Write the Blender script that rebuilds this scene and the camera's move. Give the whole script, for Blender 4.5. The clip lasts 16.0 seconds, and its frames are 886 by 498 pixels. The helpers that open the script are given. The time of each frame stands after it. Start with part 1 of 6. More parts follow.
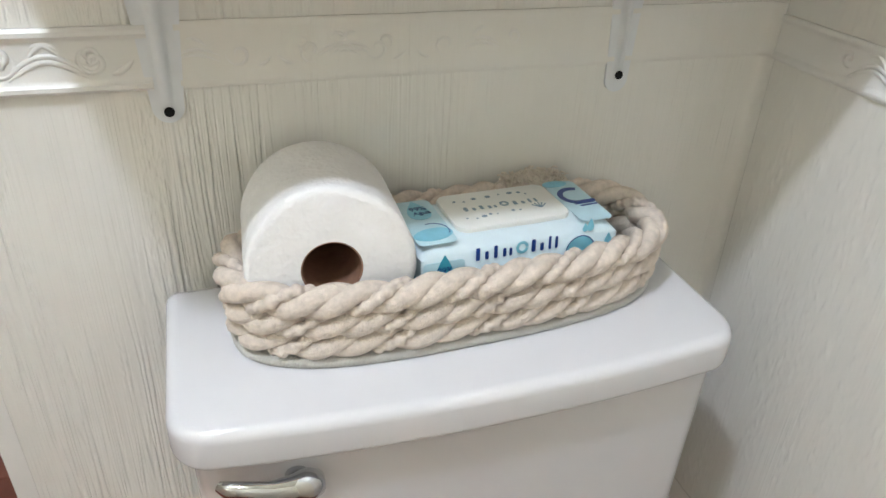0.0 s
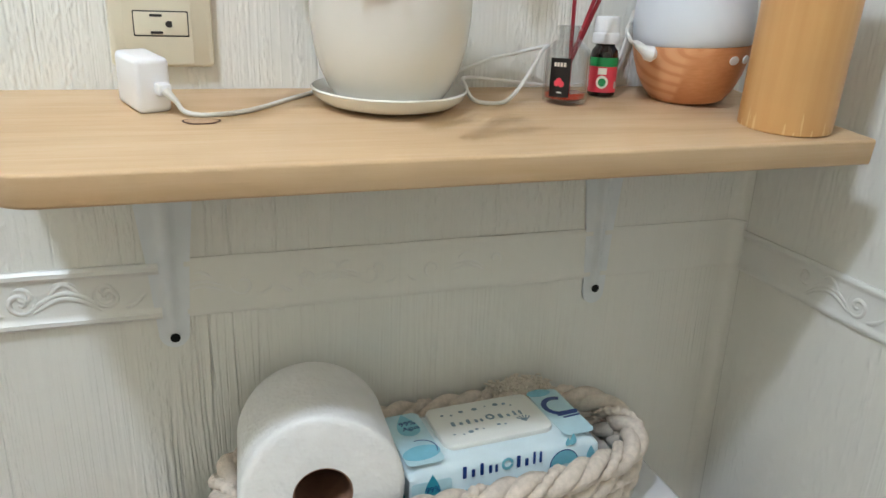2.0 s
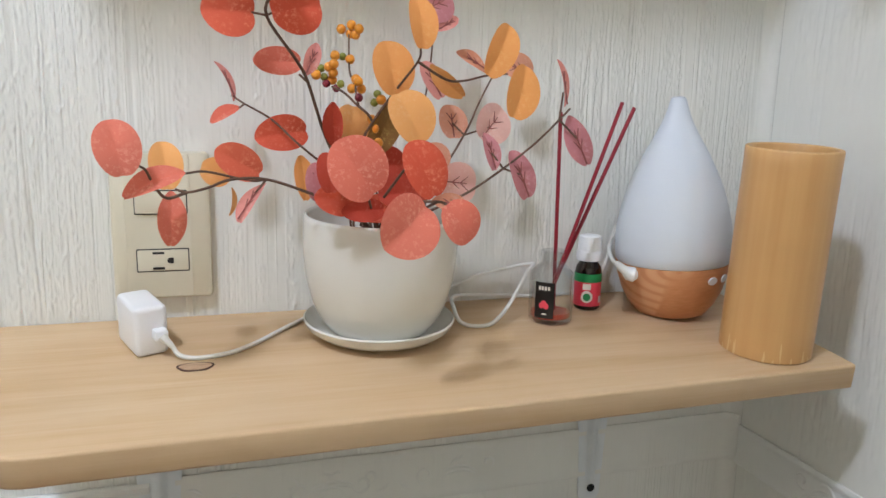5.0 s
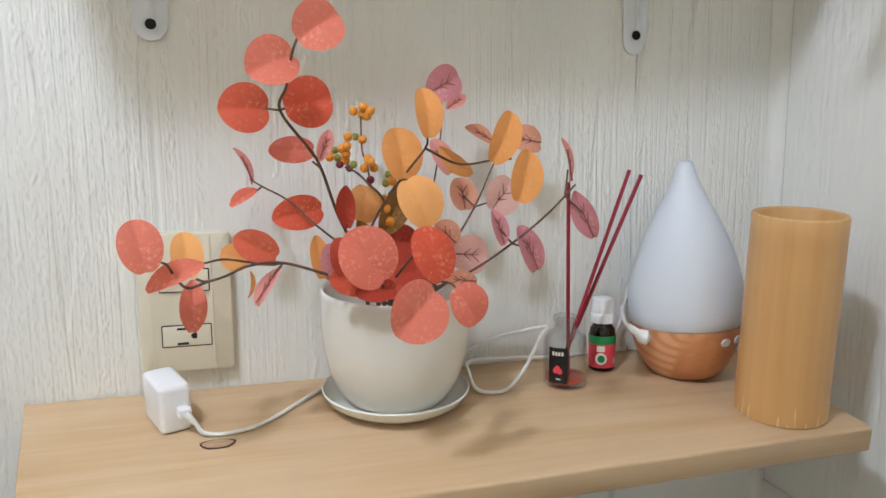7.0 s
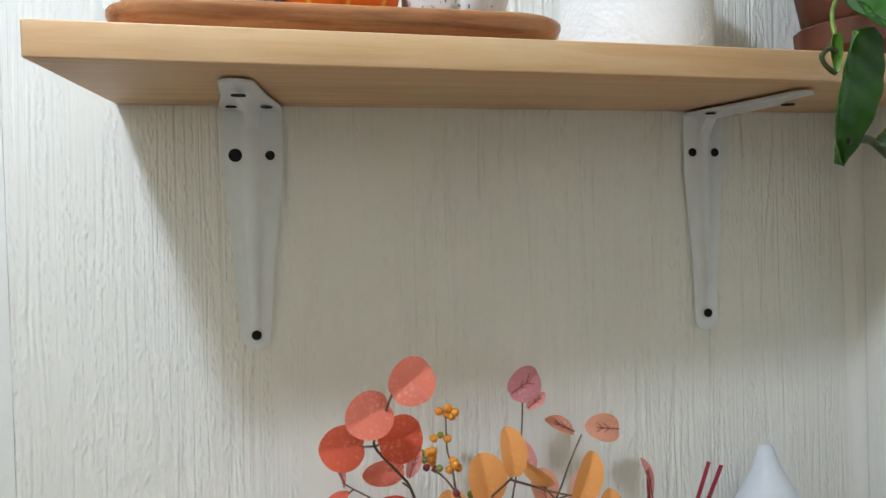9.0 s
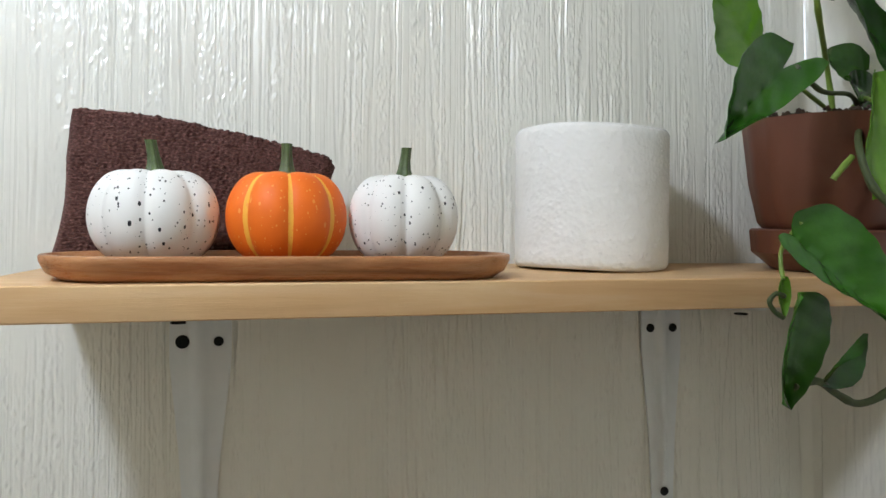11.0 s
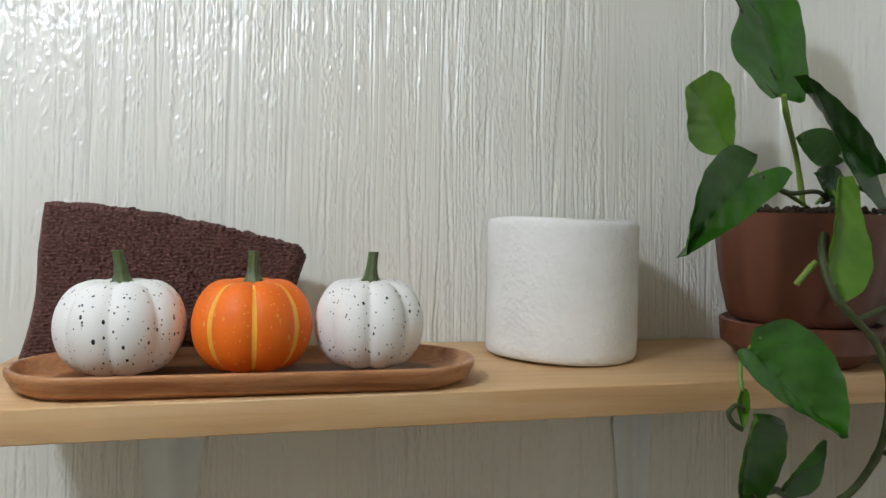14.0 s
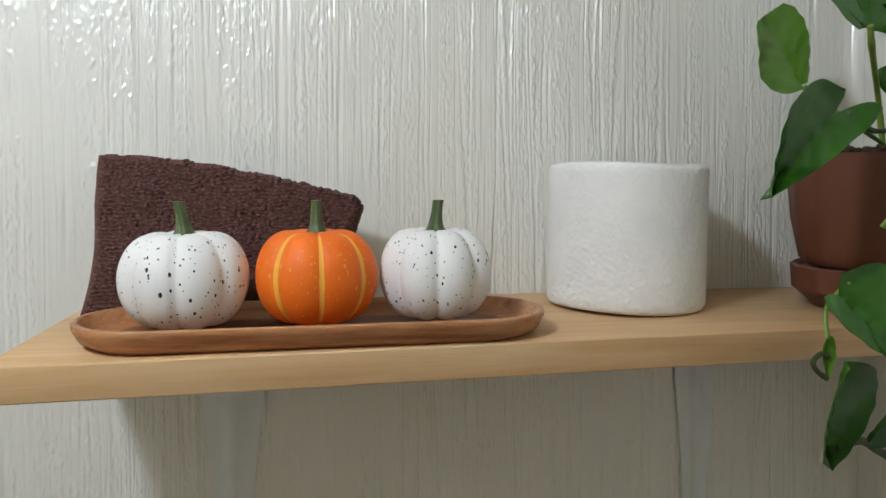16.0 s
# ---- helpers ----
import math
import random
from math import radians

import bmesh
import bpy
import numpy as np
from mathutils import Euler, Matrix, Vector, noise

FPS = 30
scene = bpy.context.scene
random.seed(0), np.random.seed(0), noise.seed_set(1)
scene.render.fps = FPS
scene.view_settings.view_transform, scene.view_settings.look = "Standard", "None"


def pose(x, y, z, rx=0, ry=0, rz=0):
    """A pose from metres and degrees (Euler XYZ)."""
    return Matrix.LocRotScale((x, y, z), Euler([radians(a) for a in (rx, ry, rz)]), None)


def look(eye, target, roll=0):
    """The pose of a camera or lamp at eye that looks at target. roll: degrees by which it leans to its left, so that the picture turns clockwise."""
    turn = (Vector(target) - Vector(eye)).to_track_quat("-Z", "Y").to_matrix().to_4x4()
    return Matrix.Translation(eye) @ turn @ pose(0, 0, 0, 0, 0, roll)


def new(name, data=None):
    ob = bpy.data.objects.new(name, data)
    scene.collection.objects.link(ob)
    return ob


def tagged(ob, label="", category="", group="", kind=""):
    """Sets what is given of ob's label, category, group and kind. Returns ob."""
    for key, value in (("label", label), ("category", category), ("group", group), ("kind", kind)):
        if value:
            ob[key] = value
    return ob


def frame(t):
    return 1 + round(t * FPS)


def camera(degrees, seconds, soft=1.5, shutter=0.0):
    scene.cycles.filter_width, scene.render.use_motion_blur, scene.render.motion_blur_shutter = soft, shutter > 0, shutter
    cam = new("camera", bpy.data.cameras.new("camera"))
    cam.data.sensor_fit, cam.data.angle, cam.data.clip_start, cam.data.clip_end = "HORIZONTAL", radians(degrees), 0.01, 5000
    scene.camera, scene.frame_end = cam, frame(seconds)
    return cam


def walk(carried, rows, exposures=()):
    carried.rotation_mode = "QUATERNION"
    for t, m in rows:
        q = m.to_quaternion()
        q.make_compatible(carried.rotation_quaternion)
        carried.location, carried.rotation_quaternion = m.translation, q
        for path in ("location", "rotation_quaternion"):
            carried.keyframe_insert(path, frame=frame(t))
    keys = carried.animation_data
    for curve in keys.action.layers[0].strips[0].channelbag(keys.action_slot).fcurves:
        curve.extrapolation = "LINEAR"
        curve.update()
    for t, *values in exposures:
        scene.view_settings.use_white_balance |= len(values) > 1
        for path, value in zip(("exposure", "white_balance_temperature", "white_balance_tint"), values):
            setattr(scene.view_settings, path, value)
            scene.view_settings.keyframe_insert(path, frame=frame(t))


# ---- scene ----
cam = camera(62.3, 16.0)
PATH = [
    (0, (0.029, -0.599, 1.209), (0.595, 1.031, 0.196), 2.6),
    (0.5, (0.03, -0.604, 1.223), (0.606, 1.071, 0.294), 2.5),
    (1, (0.029, -0.611, 1.238), (0.614, 1.112, 0.409), 2.3),
    (1.5, (0.026, -0.611, 1.258), (0.631, 1.145, 0.515), 2.3),
    (2, (0.033, -0.61, 1.284), (0.64, 1.179, 0.626), 2.0),
    (2.5, (0.035, -0.607, 1.303), (0.649, 1.207, 0.725), 1.8),
    (3, (0.036, -0.607, 1.322), (0.643, 1.228, 0.809), 1.7),
    (3.5, (0.037, -0.609, 1.339), (0.633, 1.245, 0.884), 1.5),
    (4, (0.037, -0.608, 1.355), (0.636, 1.253, 0.935), 1.4),
    (4.5, (0.042, -0.607, 1.367), (0.644, 1.261, 0.98), 1.4),
    (4.7, (0.045, -0.607, 1.371), (0.645, 1.263, 0.992), 1.4),
    (6.8, (0.058, -0.616, 1.403), (0.607, 1.282, 1.093), 0.0),
    (7, (0.057, -0.619, 1.412), (0.586, 1.287, 1.115), -0.3),
    (7.5, (0.055, -0.622, 1.44), (0.534, 1.305, 1.197), -1.1),
    (8, (0.051, -0.63, 1.477), (0.478, 1.316, 1.304), -1.5),
    (8.5, (0.047, -0.635, 1.516), (0.425, 1.327, 1.428), -1.5),
    (9, (0.042, -0.638, 1.569), (0.403, 1.329, 1.568), -1.1),
    (9.5, (0.045, -0.636, 1.616), (0.413, 1.33, 1.65), -1.0),
    (10, (0.056, -0.632, 1.648), (0.437, 1.33, 1.697), -0.7),
    (10.2, (0.059, -0.63, 1.661), (0.447, 1.331, 1.717), -0.7),
    (12.3, (0.083, -0.647, 1.768), (0.511, 1.307, 1.819), 1.0),
    (12.5, (0.084, -0.646, 1.774), (0.513, 1.306, 1.827), 1.0),
    (13, (0.088, -0.647, 1.784), (0.526, 1.304, 1.838), 0.8),
    (13.5, (0.091, -0.649, 1.785), (0.526, 1.303, 1.834), 0.8),
    (14, (0.09, -0.647, 1.784), (0.499, 1.31, 1.826), 0.7),
    (14.5, (0.081, -0.643, 1.78), (0.46, 1.321, 1.816), 0.6),
    (15, (0.071, -0.639, 1.779), (0.422, 1.33, 1.803), 0.6),
    (15.5, (0.066, -0.633, 1.779), (0.407, 1.338, 1.771), 0.5),
    (16, (0.066, -0.624, 1.777), (0.409, 1.345, 1.705), -0.2),
]
walk(cam, [(t, look(eye, target, roll)) for t, eye, target, roll in PATH],
     [(0, 0.84, 6300, 14), (1, 0.84, 6280, 14), (1.5, 0.74, 6160, 13), (2, 0.46, 6200, 10), (3, 0.44, 6300, 13), (3.5, 0.34, 6200, 13), (4.5, 0.24, 6130, 14), (7, 0.22, 6180, 14), (7.5, 0.28, 6200, 13), (8, 0.08, 6560, 10), (8.6, 0.12, 6230, 10), (9, -0.05, 6180, 10), (9.5, -0.34, 6420, 10), (10, -0.33, 6480, 10), (12.3, -0.82, 6640, 10), (16, -0.82, 6680, 10)])

# ---- light ----
world = bpy.data.worlds.new("room_air")
scene.world = world
world.use_nodes = True
world.node_tree.nodes["Background"].inputs[0].default_value = (0.9, 0.95, 1.0, 1)
world.node_tree.nodes["Background"].inputs[1].default_value = 0.12

LAMP, BULB, LAMP_POWER = (-0.315, -0.63, 2.255), 0.050, 235.0


# ---- materials ----
def srgb(h):
    h = h.lstrip("#")
    c = [int(h[i:i + 2], 16) / 255 for i in (0, 2, 4)]
    return tuple(v / 12.92 if v <= 0.04045 else ((v + 0.055) / 1.055) ** 2.4 for v in c) + (1,)


class Mat:
    """A node material with short ways to wire it."""

    def __init__(self, name, colour, rough=0.5, metal=0.0, spec=0.5):
        self.m = bpy.data.materials.new(name)
        self.m.use_nodes = True
        self.t = self.m.node_tree
        self.b = self.t.nodes["Principled BSDF"]
        self.b.inputs["Base Color"].default_value = srgb(colour) if isinstance(colour, str) else colour
        self.b.inputs["Roughness"].default_value = rough
        self.b.inputs["Metallic"].default_value = metal
        self.b.inputs["Specular IOR Level"].default_value = spec
        self.coord = None

    def node(self, kind, **values):
        n = self.t.nodes.new(kind)
        for k, v in values.items():
            if k in n.inputs:
                n.inputs[k].default_value = v
        return n

    def link(self, a, b):
        self.t.links.new(a, b)

    def place(self, scale=(1, 1, 1)):
        if self.coord is None:
            self.coord = self.node("ShaderNodeTexCoord")
        mp = self.node("ShaderNodeMapping")
        mp.inputs["Scale"].default_value = scale
        self.link(self.coord.outputs["Object"], mp.inputs["Vector"])
        return mp.outputs["Vector"]

    def noise(self, scale, stretch=(1, 1, 1), detail=4.0, rough=0.55, distort=0.0):
        n = self.node("ShaderNodeTexNoise")
        n.inputs["Scale"].default_value = scale
        n.inputs["Detail"].default_value = detail
        n.inputs["Roughness"].default_value = rough
        n.inputs["Distortion"].default_value = distort
        self.link(self.place(stretch), n.inputs["Vector"])
        return n.outputs["Fac"]

    def ramp(self, fac, *stops):
        r = self.node("ShaderNodeValToRGB")
        e = r.color_ramp.elements
        while len(e) < len(stops):
            e.new(0.5)
        for el, (p, c) in zip(e, stops):
            el.position, el.color = p, (srgb(c) if isinstance(c, str) else (c, c, c, 1))
        self.link(fac, r.inputs[0])
        return r.outputs[0]

    def mix(self, fac, a, b, mode="MIX"):
        n = self.t.nodes.new("ShaderNodeMix")
        n.data_type, n.blend_type = "RGBA", mode
        for sock, v in ((n.inputs[0], fac), (n.inputs[6], a), (n.inputs[7], b)):
            if isinstance(v, str):
                sock.default_value = srgb(v)
            elif isinstance(v, (int, float)):
                sock.default_value = v
            else:
                self.link(v, sock)
        return n.outputs[2]

    def math(self, op, a, b=0.0):
        n = self.t.nodes.new("ShaderNodeMath")
        n.operation = op
        for sock, v in zip(n.inputs, (a, b)):
            if isinstance(v, (int, float)):
                sock.default_value = v
            else:
                self.link(v, sock)
        return n.outputs[0]

    def colour(self, out):
        self.link(out, self.b.inputs["Base Color"])
        return self

    def rough(self, out):
        self.link(out, self.b.inputs["Roughness"])
        return self

    def bump(self, height, distance, strength=1.0):
        n = self.node("ShaderNodeBump")
        n.inputs["Distance"].default_value = distance
        n.inputs["Strength"].default_value = strength
        self.link(height, n.inputs["Height"])
        old = self.b.inputs["Normal"].links
        if old:
            self.link(old[0].from_socket, n.inputs["Normal"])
        self.link(n.outputs[0], self.b.inputs["Normal"])
        return self


MATS = {}


def mat_glow(name, colour, strength):
    m = Mat(name, "#ffffff", 0.5)
    m.b.inputs["Emission Color"].default_value = colour
    m.b.inputs["Emission Strength"].default_value = strength
    return m.m


def mat_wall(name, low, high, depth, flat):
    m = Mat(name, "#d9d6cc", 0.12, spec=0.6)
    big = m.noise(5, (1, 1, 0.5), 3)
    fine = m.noise(90, (1, 1, 0.25), 4)
    base = m.ramp(big, (0.3, "#e5e3db"), (0.7, "#ebeae4"))
    m.colour(m.mix(m.math("MULTIPLY", fine, 0.2), base, "#dbd8cd"))
    m.rough(m.ramp(m.noise(60, (1, 1, 0.4)), (0.3, 0.19), (0.7, 0.23)))
    patch = m.ramp(m.noise(11, (1, 1, 0.45), 3), (low, flat), (high, 1.0))
    lines = m.ramp(m.noise(150, (1, 1, 0.012), 2, 0.5, 0.03), (0.40, 0.0), (0.48, 1.0), (0.52, 1.0), (0.60, 0.0))
    m.bump(m.math("MULTIPLY", lines, patch), 0.00026 * depth)
    m.bump(m.noise(70, (1, 1, 0.7), 2), 0.0006)
    return m.m


def mat_plain_paint():
    m = Mat("smooth_paint", "#e2e1dc", 0.35)
    m.colour(m.ramp(m.noise(9), (0.3, "#dfded8"), (0.7, "#e7e6e2")))
    m.bump(m.noise(160, (1, 1, 0.6)), 0.0003)
    return m.m


def mat_wood(name, light, mid, dark, along=(1, 14, 14), scale=9.0, rough=0.5):
    m = Mat(name, mid, rough, spec=0.35)
    grain = m.noise(scale, along, 6, 0.6, 0.7)
    fine = m.noise(scale * 9, along, 3, 0.7)
    c = m.ramp(grain, (0.25, light), (0.5, mid), (0.78, dark))
    c = m.mix(m.ramp(m.noise(scale * 2.2, (0.6, 2, 2), 3), (0.42, 0.0), (0.66, 0.5)), c, light)
    m.colour(m.mix(m.math("MULTIPLY", fine, 0.16), c, dark))
    m.rough(m.ramp(fine, (0.3, rough - 0.1), (0.8, rough + 0.12)))
    m.bump(fine, 0.00015)
    return m.m


def mat_ring_wood():
    """Printed wood film with contour rings round one spot."""
    m = Mat("printed_wood", "#d69c6a", 0.42, spec=0.4)
    v = m.place((1, 1, 1.9))
    v.node.inputs["Location"].default_value = (0.022, 0.043, -0.085)
    w = m.node("ShaderNodeTexWave", Scale=21.0, Distortion=5.0, Detail=3.0)
    w.wave_type, w.rings_direction = "RINGS", "SPHERICAL"
    w.inputs["Detail Scale"].default_value = 0.5
    m.link(v, w.inputs["Vector"])
    rings = m.ramp(w.outputs["Fac"], (0.10, "#cd8d60"), (0.35, "#d99f74"), (0.9, "#dda67c"))
    plain = m.ramp(m.noise(120, (1, 1, 4), 3), (0.3, "#c58454"), (0.7, "#d09163"))
    m.colour(m.mix(m.ramp(m.noise(13, (1, 1, 0.6), 1), (0.50, 0.0), (0.53, 1.0)), rings, plain))
    m.bump(m.noise(300), 0.00008)
    return m.m


def mat_simple(name, colour, rough=0.5, vary=0.08, scale=60, bump=0.0, metal=0.0, spec=0.5, bumpscale=None):
    m = Mat(name, colour, rough, metal, spec)
    c = srgb(colour)
    lo = tuple(v * (1 - vary) for v in c[:3]) + (1,)
    hi = tuple(min(1, v * (1 + vary)) for v in c[:3]) + (1,)
    r = m.node("ShaderNodeValToRGB")
    r.color_ramp.elements[0].position, r.color_ramp.elements[0].color = 0.3, lo
    r.color_ramp.elements[1].position, r.color_ramp.elements[1].color = 0.7, hi
    m.link(m.noise(scale), r.inputs[0])
    m.colour(r.outputs[0])
    if bump:
        m.bump(m.noise(bumpscale or scale * 6, detail=3), bump)
    return m.m


def mat_leaf(name, colour, pale, veins):
    """Printed cloth leaf: mottled lighter specks, a little light through it."""
    m = Mat(name, colour, 0.75, spec=0.25)
    speck = m.ramp(m.noise(330, detail=3, rough=0.7), (0.52, 0.0), (0.64, 1.0))
    patch = m.ramp(m.noise(45), (0.4, 0.15), (0.65, 1.0))
    c = m.mix(m.math("MULTIPLY", m.math("MULTIPLY", speck, patch), 0.95), colour, pale)
    info = m.node("ShaderNodeObjectInfo")
    c = m.mix(m.math("MULTIPLY", info.outputs["Random"], 0.28), c, pale)
    m.colour(c)
    m.b.inputs["Subsurface Weight"].default_value = 0.0
    m.bump(m.noise(600), 0.0001)
    tr = m.node("ShaderNodeBsdfTranslucent")
    m.link(c, tr.inputs["Color"])
    mx = m.node("ShaderNodeMixShader")
    mx.inputs[0].default_value = 0.22
    outn = m.t.nodes["Material Output"]
    m.link(m.b.outputs[0], mx.inputs[1])
    m.link(tr.outputs[0], mx.inputs[2])
    m.link(mx.outputs[0], outn.inputs[0])
    return m.m


def mat_plant_leaf(name, dark, light, pale):
    m = Mat(name, dark, 0.20, spec=0.5)
    c = m.ramp(m.noise(35, detail=4), (0.3, dark), (0.7, light))
    streak = m.ramp(m.noise(60, (1, 0.6, 0.6), 4, 0.7), (0.66, 0.0), (0.74, 1.0))
    m.colour(m.mix(m.math("MULTIPLY", streak, 0.25), c, pale))
    m.bump(m.noise(150), 0.0003)
    tr = m.node("ShaderNodeBsdfTranslucent")
    tr.inputs["Color"].default_value = srgb(light)
    mx = m.node("ShaderNodeMixShader")
    mx.inputs[0].default_value = 0.15
    m.link(m.b.outputs[0], mx.inputs[1])
    m.link(tr.outputs[0], mx.inputs[2])
    m.link(mx.outputs[0], m.t.nodes["Material Output"].inputs[0])
    return m.m


def mat_glass(name):
    """Thin clear glass: lets light straight through and shines at its edges."""
    m = Mat(name, "#ffffff", 0.0)
    clear = m.node("ShaderNodeBsdfTransparent")
    clear.inputs[0].default_value = (0.94, 0.955, 0.955, 1)
    shine = m.node("ShaderNodeBsdfGlossy")
    shine.inputs["Roughness"].default_value = 0.03
    lw = m.node("ShaderNodeLayerWeight", Blend=0.5)
    fr = m.math("MULTIPLY_ADD", m.math("POWER", lw.outputs["Facing"], 2.4), 0.80)
    fr.node.inputs[2].default_value = 0.045
    mx = m.node("ShaderNodeMixShader")
    m.link(fr, mx.inputs[0])
    m.link(clear.outputs[0], mx.inputs[1])
    m.link(shine.outputs[0], mx.inputs[2])
    m.link(mx.outputs[0], m.t.nodes["Material Output"].inputs[0])
    return m.m


def mat_pumpkin(name, base, mottled, spots, stripe):
    m = Mat(name, base, 0.55, spec=0.4)
    c = m.ramp(m.noise(40), (0.3, mottled), (0.7, base))
    if stripe:
        at = m.node("ShaderNodeAttribute")
        at.attribute_name = "stripe"
        f = m.math("GREATER_THAN", m.math("ADD", at.outputs["Fac"], m.math("MULTIPLY", m.noise(120), 0.3)), 0.65)
        c = m.mix(f, c, stripe)
    clump = m.ramp(m.noise(45, detail=2), (0.34, 0.25), (0.52, 1.0))
    for scale, stretch, most, share, sparse in ((290.0, (1, 1, 0.62), 0.31, 0.25, True), (540.0, (1, 0.8, 0.7), 0.31, 0.42, False)):
        v = m.node("ShaderNodeTexVoronoi")
        v.inputs["Scale"].default_value = scale
        m.link(m.place(stretch), v.inputs["Vector"])
        sep = m.node("ShaderNodeSeparateColor")
        m.link(v.outputs["Color"], sep.inputs[0])
        size = m.math("MULTIPLY", m.math("POWER", sep.outputs[0], 1.6), most)
        if sparse:
            size = m.math("MULTIPLY", size, clump)
        keep = m.math("GREATER_THAN", sep.outputs[1], share)
        c = m.mix(m.math("MULTIPLY", m.math("LESS_THAN", v.outputs["Distance"], size), keep), c, spots)
    m.colour(c)
    m.bump(m.noise(400), 0.0001)
    return m.m


def mat_bamboo():
    m = Mat("bamboo_skin", "#c8964e", 0.38, spec=0.5)
    streak = m.noise(70, (1, 1, 0.03), 5, 0.6)
    patch = m.noise(14, (1, 1, 0.5), 3)
    c = m.ramp(streak, (0.3, "#c6955a"), (0.55, "#cfa168"), (0.75, "#d6ac78"))
    m.colour(m.mix(m.math("MULTIPLY", patch, 0.35), c, "#bc8a50"))
    z = m.node("ShaderNodeSeparateXYZ")  # pale saw nicks in the skin round the foot
    m.link(m.place(), z.inputs[0])
    foot = m.math("SUBTRACT", 1.0, m.math("MULTIPLY", z.outputs[2], 75.0))
    nick = m.math("GREATER_THAN", m.math("ADD", m.noise(260, (1, 1, 0.12), 2), m.math("MULTIPLY", foot, 0.16)), 0.70)
    m.colour(m.mix(m.math("MULTIPLY", nick, 0.6), m.b.inputs["Base Color"].links[0].from_socket, "#e2c692"))
    m.bump(streak, 0.0002)
    return m.m


def mat_terry():
    m = Mat("brown_terry", "#543a36", 0.95, spec=0.1)
    n = m.noise(380, (1, 1, 2.2), 3, 0.7)
    m.colour(m.ramp(n, (0.3, "#432d29"), (0.55, "#6d4b46"), (0.75, "#946f68")))
    m.bump(n, 0.0015)
    m.b.inputs["Sheen Weight"].default_value = 0.08
    return m.m


def mat_tissue():
    m = Mat("tissue_paper", "#efeeec", 0.9, spec=0.1)
    m.colour(m.ramp(m.noise(30), (0.3, "#ebeae8"), (0.7, "#f3f2f1")))
    m.bump(m.noise(120, detail=4), 0.0011)
    v = m.node("ShaderNodeTexVoronoi")
    v.inputs["Scale"].default_value = 240.0
    m.link(m.place(), v.inputs["Vector"])
    m.bump(v.outputs["Distance"], 0.0005)
    return m.m


def mat_fabric(name, colour):
    m = Mat(name, colour, 0.9, spec=0.1)
    w = m.node("ShaderNodeTexWave")
    w.inputs["Scale"].default_value = 330.0
    m.link(m.place(), w.inputs["Vector"])
    m.colour(m.ramp(w.outputs["Fac"], (0.2, "#cdcac3"), (0.7, colour)))
    m.bump(w.outputs["Fac"], 0.0006)
    return m.m


MATS["wall"] = mat_wall("painted_wall", 0.42, 0.54, 1.0, 0.14)
MATS["side_wall"] = mat_wall("smoother_painted_wall", 0.46, 0.64, 0.7, 0.15)
MATS["paint"] = mat_plain_paint()
# for the added enclosing surfaces only: its cream warms the bounced light
MATS["cream_paint"] = mat_simple("cream_paint", "#e7e0cd", 0.5, 0.02, 6, 0.0003, bumpscale=160)
MATS["pine"] = mat_wood("pale_pine", "#d2b897", "#c8a983", "#b8956b", (0.5, 10, 10), 5)
MATS["birch"] = mat_wood("pale_birch", "#dbbc92", "#d2aa7c", "#bc9163", (0.7, 14, 14), 6)
MATS["acacia"] = mat_wood("acacia", "#c9986c", "#ac7048", "#5e331c", (1.2, 7, 14), 8, 0.32)
# darker tone of the tray's wood, for its hollowed floor
MATS["acacia_dark"] = mat_wood("dark_acacia", "#8a5a38", "#6e4226", "#452412", (1.2, 9, 9), 8, 0.4)
MATS["diffuser_wood"] = mat_ring_wood()
MATS["bamboo"] = mat_bamboo()
MATS["bamboo_cut"] = mat_simple("sawn_bamboo", "#d3aa74", 0.6, 0.12, 300, 0.0002)
MATS["porcelain"] = mat_simple("white_porcelain", "#d6d6d9", 0.1, 0.015, 8, spec=0.6)
MATS["ceramic"] = mat_simple("cream_ceramic", "#e4e1d8", 0.16, 0.02, 10, spec=0.5)
MATS["bracket"] = mat_simple("white_enamel", "#dfe2e4", 0.35, 0.03, 40, 0.00015)
MATS["hole"] = mat_simple("bare_hole", "#0d0d0d", 0.9, 0.2, 80)
MATS["chrome"] = mat_simple("chrome", "#c4c6c8", 0.05, 0.02, 30, metal=1.0)
MATS["rope"] = mat_simple("cotton_rope", "#ddd0c3", 0.92, 0.12, 160, 0.0014, spec=0.1, bumpscale=700)
MATS["rope_tuft"] = mat_simple("loose_cotton", "#e6dccd", 0.95, 0.1, 200, 0.0008, spec=0.1, bumpscale=900)
MATS["base_cloth"] = mat_fabric("grey_ribbed_cloth", "#e0ddd6")
MATS["tissue"] = mat_tissue()
MATS["card"] = mat_simple("brown_card", "#8d6853", 0.9, 0.12, 120, 0.0003)
MATS["plate"] = mat_simple("ivory_plastic", "#d9d1bb", 0.35, 0.02, 30)
MATS["white_plastic"] = mat_simple("white_plastic", "#ececee", 0.3, 0.015, 30)
MATS["cable"] = mat_simple("white_cable", "#e4e2dc", 0.45, 0.03, 60)
MATS["slot"] = mat_simple("dark_slot", "#1a1613", 0.6, 0.1, 80)
MATS["red_stick"] = mat_simple("red_reed", "#8e1226", 0.55, 0.12, 90)
MATS["glass"] = mat_glass("clear_glass")
MATS["red_liquid"] = mat_simple("red_oil", "#c63a26", 0.1, 0.05, 60)
MATS["amber_glass"] = mat_simple("brown_bottle_glass", "#1d0d09", 0.08, 0.1, 50)
